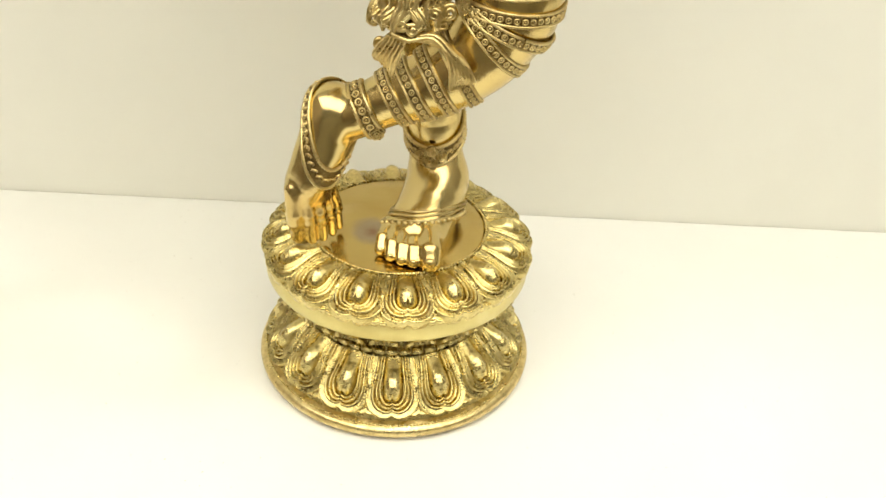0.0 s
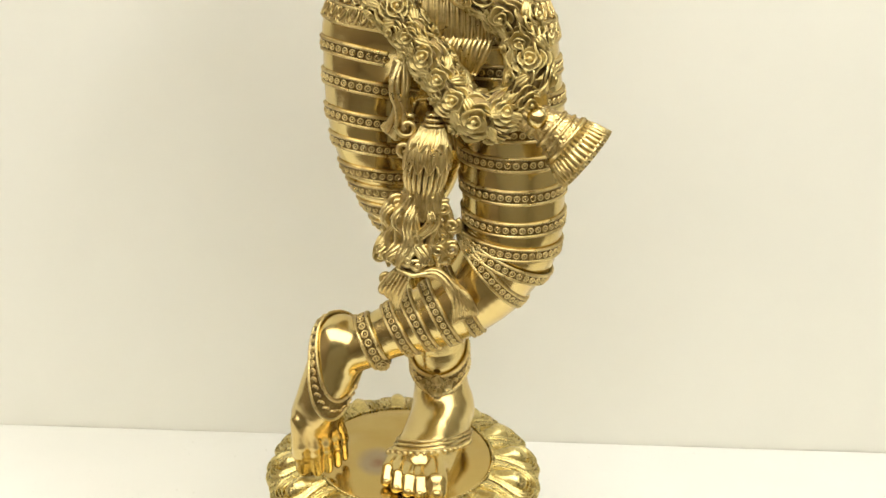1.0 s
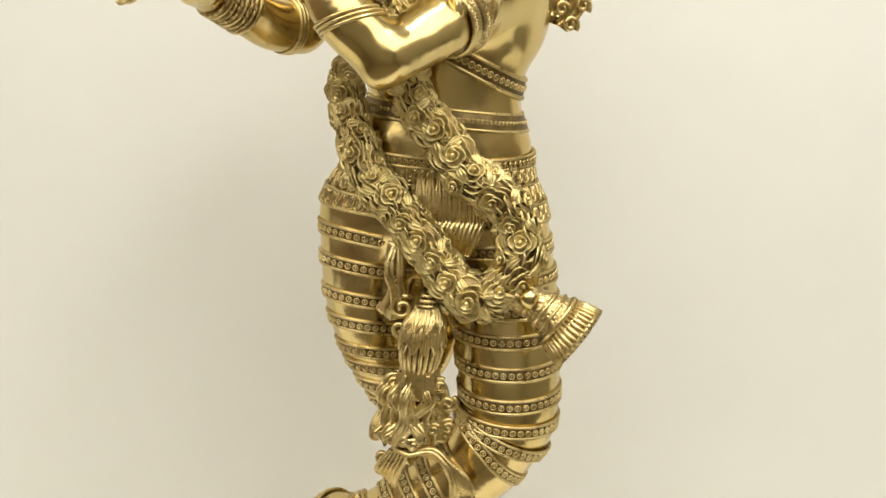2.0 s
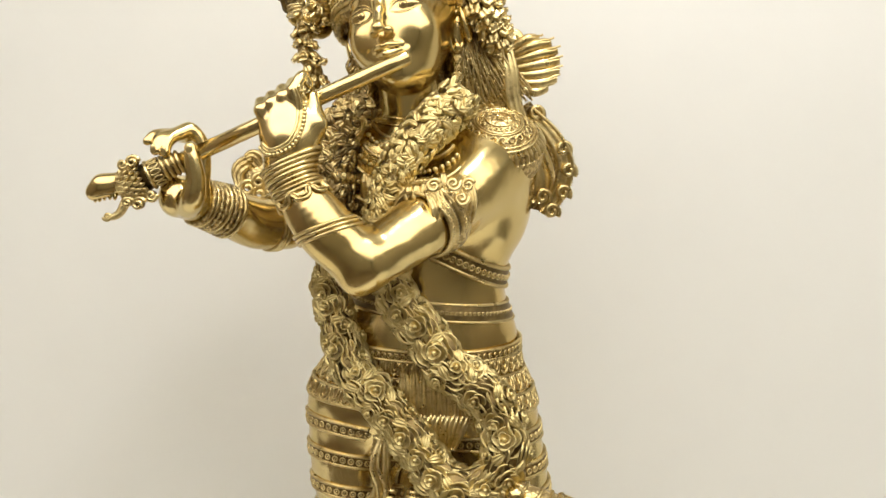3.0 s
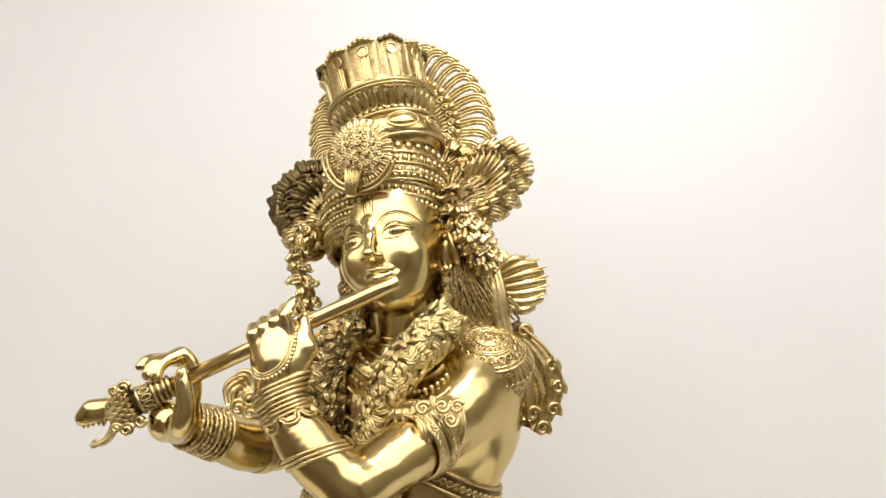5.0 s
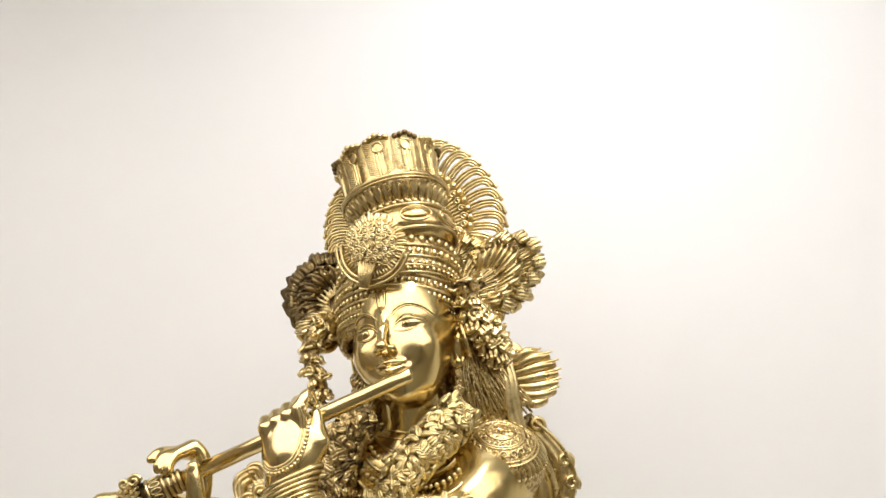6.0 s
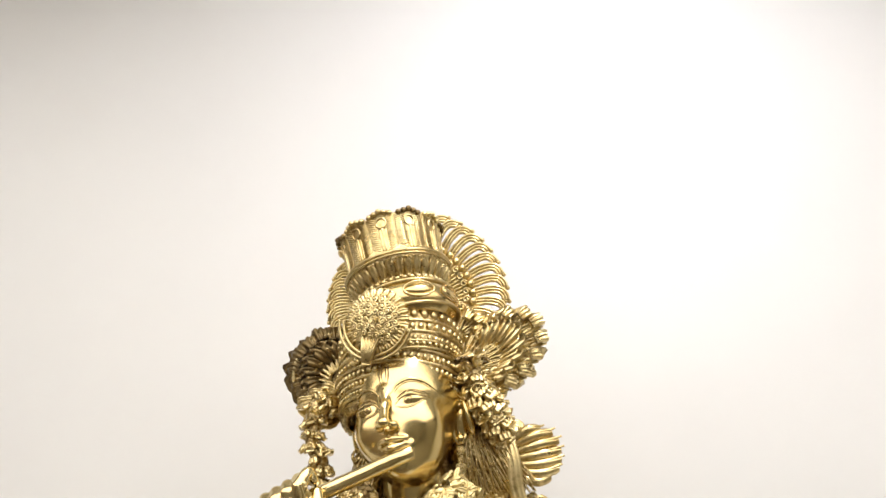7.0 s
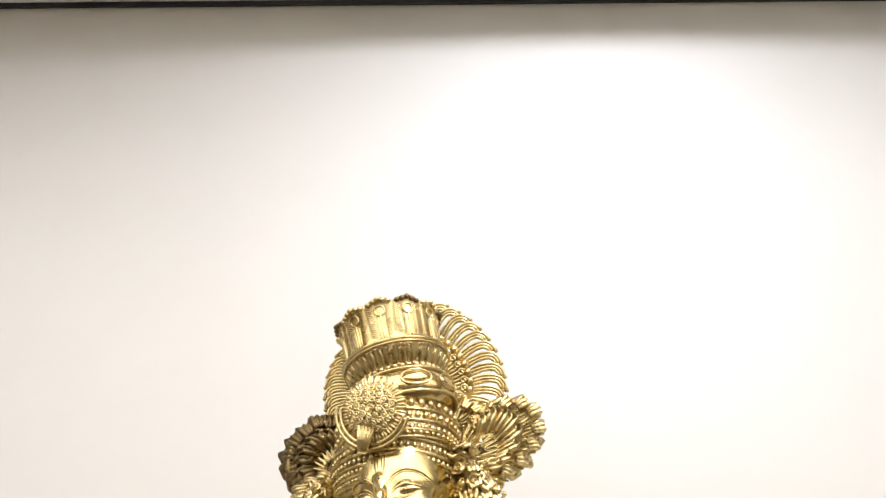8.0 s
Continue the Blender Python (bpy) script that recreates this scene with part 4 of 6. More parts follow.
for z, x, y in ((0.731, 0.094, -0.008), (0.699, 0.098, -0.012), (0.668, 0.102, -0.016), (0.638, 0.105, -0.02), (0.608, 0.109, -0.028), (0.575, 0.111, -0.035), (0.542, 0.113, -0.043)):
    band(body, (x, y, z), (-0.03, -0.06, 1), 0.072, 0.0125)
knee = np.array((0.056, -0.045, 0.520))
both = Solid()
both.prims = body.prims + legs.prims[:1]
for angle in (4, 24, 45):
    a = radians(angle)
    way = np.array((math.cos(a), -0.02, -math.sin(a)))
    c = knee + way * 0.050
    band(both, c, (math.sin(a), -0.05, math.cos(a)), 0.075, 0.0115)
for at in ((0.060, -0.055, 0.441), (0.037, -0.055, 0.424), (0.014, -0.05, 0.411), (-0.008, -0.047, 0.399)):
    band(legs, at, (0.86, 0.1, 0.50), 0.056, 0.0125)
band(legs, (-0.041, -0.041, 0.381), (0.9, 0.12, 0.42), 0.05, 0.016, 0.0028, 0.0036, 0.0105, 0.002)
rose((-0.026, -0.070, 0.364), (0.2, -1, -0.2), 0.009, 1)

# foot straps and anklets
for push, w in ((0.0, 0.013),):
    band(legs, (-0.084, -0.046, 0.350), (0.62, -0.62, 0.46), 0.085, w, 0.0023, 0.0034, 0.0088, 0.0025)
band(legs, (0.0405, 0.04, 0.322), (-0.15, -0.60, 1), 0.06, 0.018, 0.0030, 0.0036, 0.0095, 0.003)
rose((0.036, -0.004, 0.299), (0, -1, 0.1), 0.012, 2)
rose((0.036, -0.004, 0.309), (0, -1, 0.5), 0.008, 3)
for dx in (-0.013, 0.013):
    rose((0.036 + dx, -0.001, 0.303), (dx * 30, -1, 0.3), 0.008, 4)
for k, push in enumerate((0.0, 0.006, 0.011)):
    p, d, g = ring(legs, (0.038, 0.0, 0.2215 + push), (-0.10, 0.42, 1), 0.085)
    for idx, closed in runs(g):
        cord(p[idx] + d[idx] * 0.0015, 0.0019, K, closed)
        if k == 0:
            nubs(p[idx] + d[idx] * 0.003 - (0, 0, 0.003), 0.0034, 0.0085, K, closed)

# toe nails
for x, y, r in TOES_A:
    lump(S, (x, y - r * 0.15, 0.2115 + r * 0.45), (r * 0.48, r * 0.35, r * 0.40), K)
for x, y, r in TOES_B:
    lump(S, (x - 0.0005, y - r * 0.80, 0.2120 + r * 1.1), (r * 0.52, r * 0.30, r * 0.72), K)

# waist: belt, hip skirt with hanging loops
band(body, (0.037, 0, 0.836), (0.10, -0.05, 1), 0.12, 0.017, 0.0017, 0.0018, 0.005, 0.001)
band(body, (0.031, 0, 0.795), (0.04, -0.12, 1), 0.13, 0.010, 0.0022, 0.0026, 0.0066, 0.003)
for z, drop, size in ((0.789, 0.0150, 0.0017), (0.771, 0.0155, 0.0017), (0.752, 0.0170, 0.0019)):
    top, o1, g1 = ring(body, (0.03, 0, z), (0.05, -0.1, 1), 0.14, 168)
    low, o2, g2 = ring(body, (0.03, 0, z - drop), (0.05, -0.1, 1), 0.14, 168)
    good = g1 & g2
    strap(top + o1 * 0.0015, low + o2 * 0.0015, o1 * 0.0006, C, True)
    cord(top + o1 * 0.003, size, K, True)
    for k in range(0, 168, 3):
        a, b = top[k] + o1[k] * 0.003, top[(k + 3) % 168] + o1[(k + 3) % 168] * 0.003
        m = low[(k + 1) % 168] + o2[(k + 1) % 168] * 0.0026
        s0 = (a + b) / 2
        for inner in (1.0, 0.5):
            aa, bb, mm = s0 + (a - s0) * inner, s0 + (b - s0) * inner, s0 + (m - s0) * (0.45 + 0.55 * inner)
            sweep(S, curve([aa, aa * 0.3 + (mm + aa - s0) * 0.7, mm, bb * 0.3 + (mm + bb - s0) * 0.7, bb], 9), 0.00125, K, 5)
        S.add(m + BALL[0] * 0.0016, BALL[1], K)
    if z == 0.752:
        cord(low + o2 * 0.002, 0.0018, K, True)
# apron leaves below the belt buckle
for k in range(7):
    x = 0.012 + 0.010 * k
    plume([(x, -0.078, 0.775), (x + 0.001, -0.083, 0.752), (x + 0.002, -0.082, 0.728)], 0.014, (0, -1, 0.1), K, 3, 0.003)
for k in range(9):
    x = 0.016 + 0.008 * k
    plume([(x, -0.074, 0.742), (0.035 + (x - 0.05) * 1.2, -0.084, 0.722), (0.04 + (x - 0.05) * 0.7, -0.080, 0.695)], 0.011, (0, -1, 0.1), K, 2, 0.003)

# breast strap, shoulder pad, armlets, bracelets
band(body, (0.052, 0, 0.897), (0.52, -0.1, 1), 0.13, 0.018, 0.0024, 0.0030, 0.0075, 0.002)
PAD_C = np.array((0.106, -0.010, 0.996))
pad_turn = facing((0.06, -0.60, 0.80))
PAD_R = np.array((0.050, 0.047, 0.0415))


def on_pad(r, a, lift=0.0):
    """A place on the pad: how far out (0 to 1) and which way round."""
    local = PAD_R * (r * np.cos(a), r * np.sin(a), math.sqrt(max(0, 1 - r * r))) * (1 + lift)
    return PAD_C + pad_turn @ local


lump(S, PAD_C, PAD_R, C, pad_turn, ball_shape(24, 44))
for r, size in ((0.28, 0.0012), (0.46, 0.0016), (0.50, 0.0012), (0.74, 0.0012), (0.80, 0.0020)):
    cord([on_pad(r, a, 0.012) for a in np.linspace(0, math.tau, 80, endpoint=False)], size, K, True)
rose(on_pad(0, 0, -0.06), pad_turn[:, 2], 0.011, 2, K, 0.4)
for k in range(20):
    a = math.tau * k / 20
    scroll(on_pad(0.62, a, 0.015), on_pad(0.62, a) - PAD_C, on_pad(0.7, a) - on_pad(0.5, a), 0.0052, 1.3 if k % 2 else -1.3, 0.0011)
    scroll(on_pad(0.37, a, 0.01), on_pad(0.37, a) - PAD_C, on_pad(0.5, a) - on_pad(0.3, a), 0.0030, 1.2 if k % 2 else -1.2, 0.0009)
for k in range(46):
    a = math.tau * k / 46
    plume([on_pad(0.80, a, 0.02), on_pad(0.89, a, 0.035), on_pad(0.955, a, 0.045)], 0.0064, on_pad(0.9, a) - PAD_C, K, 1, 0.0024, 0, (0.6, 1, 0.9, 0.4), 6)
for k, (dx, dy, dz) in enumerate(((0.0, 0.0, 0.0), (0.002, -0.004, -0.010), (-0.005, -0.005, -0.017), (0.007, -0.004, -0.018), (0.001, -0.007, -0.025))):
    rose((0.080 + dx, -0.060 + dy, 0.993 + dz), (0, -1, 0.3), 0.0078 - 0.0005 * k, k)

arm_way = unit(np.array((0.026, -0.12, 0.92)) - np.array((0.063, -0.07, 0.947)))
for k, (back, w) in enumerate(((0.000, 0.006), (-0.008, 0.007), (-0.016, 0.008))):
    c = np.array((0.034, -0.110, 0.9255)) + arm_way * back
    band(arms, c, arm_way, 0.05, w, 0.0022, 0.0022, 0.0058, 0.003 + 0.001 * k, k != 1)
for k in range(9):
    top = np.array((0.037 + 0.0052 * k, -0.129 + 0.0034 * k, 0.957 + 0.0010 * k))
    mid = np.array((0.045 + 0.0040 * k, -0.136 + 0.0036 * k, 0.930 - 0.0004 * k))
    low = np.array((0.044 + 0.0020 * k, -0.120 + 0.0034 * k, 0.899 + 0.0006 * k * k * 0.3))
    plume([top, top * 0.5 + mid * 0.5 + (0.003, -0.004, 0), mid, mid * 0.4 + low * 0.6 + (0, -0.003, 0), low], 0.0076, (0.15, -1, 0.1), K, 2, 0.0038, 0.0, (0.8, 1.1, 1.0, 1.0, 0.7), 18)
lump(S, (0.056, -0.105, 0.930), (0.024, 0.022, 0.032), C)
for c, s in (((0.044, -0.138, 0.962), 1), ((0.062, -0.130, 0.964), -1), ((0.076, -0.118, 0.962), 1), ((0.070, -0.126, 0.950), -1)):
    scroll(c, (0.1, -1, 0.3), (1, 0, 0.4), 0.0070, 1.4 * s, 0.0021)

fore = unit(np.array((-0.079, -0.155, 0.96)) - np.array((-0.053, -0.16, 0.924)))
for back in (-0.0042, 0.0, 0.0042):
    p, d, g = ring(arms, np.array((-0.052, -0.16, 0.922)) + fore * back, fore + (0.25, 0, 0.1), 0.045)
    for idx, closed in runs(g):
        sweep(S, p[idx] + d[idx] * 0.0006, 0.0018, K, 6, closed)
for k, back in enumerate((-0.0190, -0.0150, -0.0110, -0.0065, -0.0020, 0.0025, 0.0068, 0.0105)):
    c = np.array((-0.0855, -0.152, 0.9735)) + fore * back
    p, d, g = ring(arms, c, fore + (0.1, 0, 0.2), 0.045)
    for idx, closed in runs(g):
        (cord if k % 2 else lambda l, r, m, cl: sweep(S, l, r, m, 8, cl))(p[idx] + d[idx] * (0.0010 + 0.0010 * (k % 3 == 1)), 0.0022, K, closed)
c = np.array((-0.0855, -0.152, 0.9735))
hung = [ring(arms, c - fore * back, fore + (0.1, 0, 0.2), 0.045, 56) for back in (0.020, 0.029)]
for k in range(0, 56, 7):
    for wide, drop, size in ((3.5, 1.0, 0.0017), (2.3, 0.62, 0.0012)):
        loop = []
        for x in np.linspace(-1, 1, 13):
            j = int(round(k + 3.5 + wide * x)) % 56
            f = drop * (1 - x * x) ** 0.5
            loop.append((hung[0][0][j] + hung[0][1][j] * 0.0018) * (1 - f) + (hung[1][0][j] + hung[1][1][j] * 0.0018) * f)
        sweep(S, curve(loop, 18), size, K, 6)
    rose(hung[0][0][k] + hung[0][1][k] * 0.001, hung[0][1][k], 0.0042, k)
# ornament on the back of the near hand
hand_line = [(-0.1090, 0, 1.002), (-0.1010, 0, 0.9965), (-0.0900, 0, 0.9990), (-0.0815, 0, 1.006), (-0.0765, 0, 1.020), (-0.0765, 0, 1.038), (-0.0800, 0, 1.050)]


def on_hand(pts):
    pts = np.array(pts, float)
    pts[:, 1] = -0.20
    for _ in range(20):
        pts[:, 1] += np.clip(arms.at(pts), 0, 0.01) * 0.8
    return pts


way = np.array(curve(hand_line, 70))
outer = unit(np.cross(np.gradient(way, axis=0), (0, 1, 0)))
if outer[20, 2] > 0:
    outer = -outer
for off, size in ((0.0, 0.0013), (0.0024, 0.0011)):
    sweep(S, on_hand(way + outer * off) - (0, 0.0004, 0), size, K, 6)
nubs(on_hand(way + outer * 0.0054) - (0, 0.0002, 0), 0.0023, 0.0038, K)
wrist = unit(np.array((-0.183, -0.11, 0.947)) - np.array((-0.163, -0.08, 0.936)))
for k, back in enumerate(np.linspace(-0.019, 0.019, 8)):
    c = np.array((-0.173, -0.095, 0.9415)) + wrist * back
    p, d, g = ring(arms, c, wrist, 0.04)
    for idx, closed in runs(g):
        cord(p[idx] + d[idx] * 0.0015, 0.0026, C if k % 3 else K, closed)
for back in (-0.004, 0.0, 0.004):
    c = np.array((-0.128, -0.035, 0.9215))
    way = unit((-0.6, -0.75, 0.05))
    p, d, g = ring(arms, c + way * back, way, 0.045)
    for idx, closed in runs(g):
        cord(p[idx] + d[idx] * 0.001, 0.0018, K, closed)

# necklaces and breast ornaments
neck = Solid()
neck.prims = body.prims
for z, r in ((1.037, 0.0014), (1.030, 0.0014)):
    p, d, g = ring(neck, (0.017, -0.008, z), (0, -0.25, 1), 0.055)
    for idx, closed in runs(g):
        sweep(S, p[idx] + d[idx] * 0.0006, r, P, 6, closed)
for k in range(6):
    drop = 0.011 * k
    pts = []
    for a in np.linspace(-1.25, 1.25, 40):
        pts.append((0.016 + (0.040 + 0.004 * k) * math.sin(a), -0.12, 1.016 - drop - 0.010 * math.cos(a) + 0.016 * (1 - math.cos(a))))
    pts = np.array(pts)
    for _ in range(6):
        pts[:, 1] += np.maximum(body.at(pts), 0) * 0.9
    (cord if k % 2 == 0 else lambda l, r, m: nubs(l, r * 1.4, r * 3.2, m))(pts - (0, 0.001, 0), 0.002, K)
for k in range(13):
    a = -0.95 + 1.9 * k / 12
    q = np.array((0.012 + 0.050 * math.sin(a), -0.12, 0.955 - 0.030 * math.cos(a) + 0.02))
    for _ in range(6):
        q[1] += max(float(body.at(q[None])[0]), 0) * 0.9
    plume([q + (0, -0.001, 0.016), q + (0, -0.004, 0.004), q + (0, -0.002, -0.010)], 0.010, (0, -1, 0.1), K, 2, 0.0025)
rose((0.016, -0.066, 1.000), (0, -1, 0.3), 0.011, 3)
for x0 in (-0.020, -0.014, 0.004, 0.010):
    pts = np.array([(x0 - 0.002 * k / 20, -0.12, 0.975 - 0.075 * k / 20) for k in range(21)])
    for _ in range(6):
        pts[:, 1] += np.maximum(body.at(pts), 0) * 0.9
    cord(pts, 0.0017, K)

# tassel between the legs and its drapery
TASS = [(0.023, -0.095, 0.656, 0.006), (0.023, -0.095, 0.644, 0.0105), (0.019, -0.094, 0.623, 0.0175), (0.017, -0.093, 0.602, 0.0190), (0.015, -0.090, 0.581, 0.0175), (0.012, -0.085, 0.555, 0.0185), (0.008, -0.085, 0.531, 0.0210), (0.004, -0.092, 0.508, 0.0190), (0.003, -0.096, 0.488, 0.0150)]
line = curve(TASS, 40)
sweep(S, line, line[:, 3] * np.interp(line[:, 2], [0.49, 0.56, 0.60], [0.6, 0.7, 0.95]), D, 16)


def on_tassel(a, z, out_=1.0):
    i = int(np.argmin(np.abs(line[:, 2] - z)))
    r = line[i, 3] * out_
    return np.array((line[i, 0] + r * math.sin(a), line[i, 1] - r * math.cos(a), z))


for z, size in ((0.657, 0.0022), (0.652, 0.0026), (0.647, 0.0022)):
    cord([on_tassel(a, z, 1.1) for a in np.linspace(0, math.tau, 30, endpoint=False)], size, K, True)
for row, (z0, z1, n, w) in enumerate(((0.645, 0.622, 6, 0.0105), (0.634, 0.600, 7, 0.0125), (0.582, 0.548, 6, 0.0125))):
    for k in range(n):
        a = -1.6 + 3.2 * (k + 0.5 * (row % 2)) / (n - 0.5)
        pts = [on_tassel(a, z, grow) for z, grow in zip(np.linspace(z0, z1, 4), (0.85, 1.0, 1.10, 1.08))]
        plume(pts, w, (math.sin(a), -math.cos(a), 0.1), K, 3, 0.0040, 0.001, (0.45, 1.0, 0.9, 0.12), 12)
        across = np.array((math.cos(a), math.sin(a), 0))
        for h in (-1, 1):
            rim = [p + across * h * w * 0.5 * q + np.array((math.sin(a), -math.cos(a), 0)) * 0.003 for p, q in zip(pts, (0.5, 1.0, 0.9, 0.1))]
            sweep(S, curve(rim, 16), 0.0011, K, 6)
for k in range(13):
    a = -1.7 + 3.4 * k / 12
    rib = curve([on_tassel(a * q, z, grow) for z, q, grow in ((0.612, 0.8, 1.02), (0.603, 1.0, 1.10), (0.592, 1.0, 1.12), (0.581, 1.0, 1.06), (0.572, 0.7, 0.9))], 22)
    sweep(S, rib, 0.0025 * np.sin(np.linspace(0.4, math.pi - 0.4, 22)), K, 8)
rng = random.Random(8)
for k in range(15):
    s = (k - 7) / 7
    lean = rng.uniform(-0.010, 0.010)
    y0 = -0.104 + 0.026 * s * s + rng.uniform(-0.005, 0.003)
    z1 = 0.494 + rng.uniform(0, 0.022)
    pts = [(0.013 + 0.014 * s, y0 + 0.006, 0.570), (0.010 + 0.030 * s + lean, y0 - 0.004, 0.548), (0.008 + 0.036 * s - lean, y0, 0.526), (0.003 + 0.030 * s + lean, y0 - 0.004, 0.508), (0.002 + 0.036 * s, y0 - 0.002, z1)]
    plume(pts, rng.uniform(0.009, 0.013), (0.6 * s, -1, 0.1), K, 2, 0.0038, 0.002, (0.5, 1.0, 0.8, 1.0, 0.35), 18)
    cord(np.array(curve(pts, 22)) - (0, 0.0034, 0), 0.0015, K)
    if k % 2 == 0:
        scroll(np.array(pts[4]) + (0.003, -0.004, 0.003), (0, -1, 0.1), (1, 0, 0.3), 0.0065, 1.4 if s > 0 else -1.4, 0.0024)
for way_ in ([(0.002, -0.107, 0.575), (-0.010, -0.106, 0.550), (-0.012, -0.104, 0.520), (-0.008, -0.104, 0.492)], [(0.024, -0.107, 0.575), (0.030, -0.106, 0.548), (0.022, -0.106, 0.522), (0.026, -0.105, 0.500)]):
    cord(curve(way_, 30), 0.0028, K)
for k in range(12):
    s = (k - 5.5) / 5.5
    x0 = -0.014 + 0.007 * s
    pts = curve([(x0 + 0.004, -0.080, 0.708), (x0 + 0.006 * math.sin(k), -0.088 + 0.01 * s * s, 0.680), (x0 + 0.004 + 0.004 * math.cos(2 * k), -0.086 + 0.01 * s * s, 0.655), (x0 + 0.010 * s, -0.080 + 0.01 * s * s, 0.625 + 0.01 * abs(s))], 20)
    (cord if k % 3 == 0 else lambda l, r, m: sweep(S, l, r, m, 7))(pts, 0.0030, K)
for c, r, t in (((-0.012, -0.088, 0.560), 0.010, 1.7), ((-0.020, -0.086, 0.535), 0.009, -1.6), ((-0.021, -0.087, 0.505), 0.009, 1.7), ((0.045, -0.092, 0.540), 0.009, -1.7), ((0.046, -0.094, 0.515), 0.008, 1.6), ((-0.022, -0.090, 0.478), 0.008, -1.7), ((0.036, -0.095, 0.560), 0.008, 1.6), ((-0.004, -0.084, 0.640), 0.013, 1.5), ((-0.006, -0.086, 0.618), 0.010, -1.5)):
    scroll(c, (0, -1, 0.1), (0.6, 0, 0.8), r, t, 0.003)
for k in range(6):
    plume([(0.010 + 0.004 * k, -0.105, 0.490), (0.032 + 0.005 * k, -0.111, 0.495 - 0.004 * k), (0.050 + 0.0045 * k, -0.116, 0.474 - 0.004 * k), (0.052 + 0.004 * k, -0.112, 0.440 + 0.002 * k)], 0.009, (0.1, -1, 0.2), K, 2, 0.004, 0.0, (0.7, 1, 1, 0.6))
for k in range(5):
    plume([(0.004 - 0.004 * k, -0.103, 0.492), (-0.006 - 0.005 * k, -0.100, 0.470), (-0.010 - 0.003 * k, -0.093, 0.446 + 0.004 * k)], 0.009, (-0.2, -1, 0.2), K, 2, 0.004, 0.0, (0.7, 1, 1, 0.6))
cord([(-0.012, -0.103, 0.494), (0.006, -0.112, 0.490), (0.026, -0.108, 0.493)], 0.0028, K)

# ---- crown, hair and ribbons ----
BACKLEAN = pose(0, 0, 0, 0, -13, 0) @ pose(0, 0, 0, -13)
CROWN = pose(0.002, 0.004, 1.2545) @ BACKLEAN
TURBAN = pose(-0.001, 0.004, 1.198) @ pose(0, 0, 0, 0, -9, 0) @ pose(0, 0, 0, -18)


def hoop(frame_, radius, z, size, mat=K, beaded=True):
    a = np.linspace(0, math.tau, 80, endpoint=False)
    c = apply(frame_, np.stack([radius * np.cos(a), radius * np.sin(a), np.full(80, z)], 1))
    if beaded:
        cord(c, size, mat, True)
    else:
        sweep(S, c, size, mat, 8, True)


def round_row(frame_, radius, z, count, tall, wide, mat=K, tilt=0.0):
    """A row of upright leaf-shaped knobs round a turned shape."""
    for k in range(count):
        a = math.tau * k / count
        d = np.array((math.cos(a), math.sin(a), 0))
        t = np.array((-math.sin(a), math.cos(a), 0))
        c = d * radius + (0, 0, z)
        v = BALL[0][:, :1] * t * wide + BALL[0][:, 1:2] * (np.array((0, 0, 1)) + d * tilt) * tall + BALL[0][:, 2:] * d * wide * 0.8
        S.add(apply(frame_, v + c), BALL[1], mat)


DIADEM = pose(0.001, -0.008, 1.1255) @ pose(0, 0, 0, 0, -1, 0) @ pose(0, 0, 0, -18)
revolve(S, [(0.058, 0.000), (0.0650, 0.002), (0.0675, 0.012), (0.0695, 0.026), (0.0705, 0.044), (0.0690, 0.056), (0.0650, 0.066)], C, DIADEM, 72)
for r, z, size in ((0.0660, 0.003, 0.0030), (0.0685, 0.011, 0.0017), (0.0700, 0.021, 0.0017), (0.0715, 0.033, 0.0022), (0.0715, 0.047, 0.0020)):
    hoop(DIADEM, r, z, size)
hoop(DIADEM, 0.0600, -0.0050, 0.0056, C)
hoop(DIADEM, 0.0635, -0.0015, 0.0032, K)
round_row(DIADEM, 0.0680, 0.007, 84, 0.0022, 0.0021)
round_row(DIADEM, 0.0698, 0.016, 76, 0.0030, 0.0021)
round_row(DIADEM, 0.0710, 0.027, 66, 0.0038, 0.0026)
round_row(DIADEM, 0.0714, 0.040, 60, 0.0042, 0.0028)
round_row(DIADEM, 0.0700, 0.0515, 70, 0.0030, 0.0024)
round_row(DIADEM, 0.0680, 0.0590, 66, 0.0030, 0.0026)
revolve(S, [(0.0600, -0.030), (0.0650, -0.022), (0.0665, -0.008), (0.0670, 0.006), (0.0635, 0.022), (0.058, 0.034), (0.050, 0.044), (0.044, 0.050)], C, TURBAN, 64)
for z_, n_, tall_ in ((-0.024, 56, 0.0030), (-0.017, 50, 0.0038)):
    round_row(TURBAN, 0.0655, z_, n_, tall_, 0.0030)
hoop(TURBAN, 0.0660, -0.0205, 0.0015)
hoop(TURBAN, 0.0645, -0.0280, 0.0015)
for r, z, size in ((0.0675, -0.010, 0.0018), (0.068, 0.003, 0.0016), (0.0648, 0.018, 0.0020)):
    hoop(TURBAN, r, z, size)
round_row(TURBAN, 0.0680, -0.004, 44, 0.0050, 0.0038)
round_row(TURBAN, 0.0668, 0.012, 36, 0.0062, 0.0045)
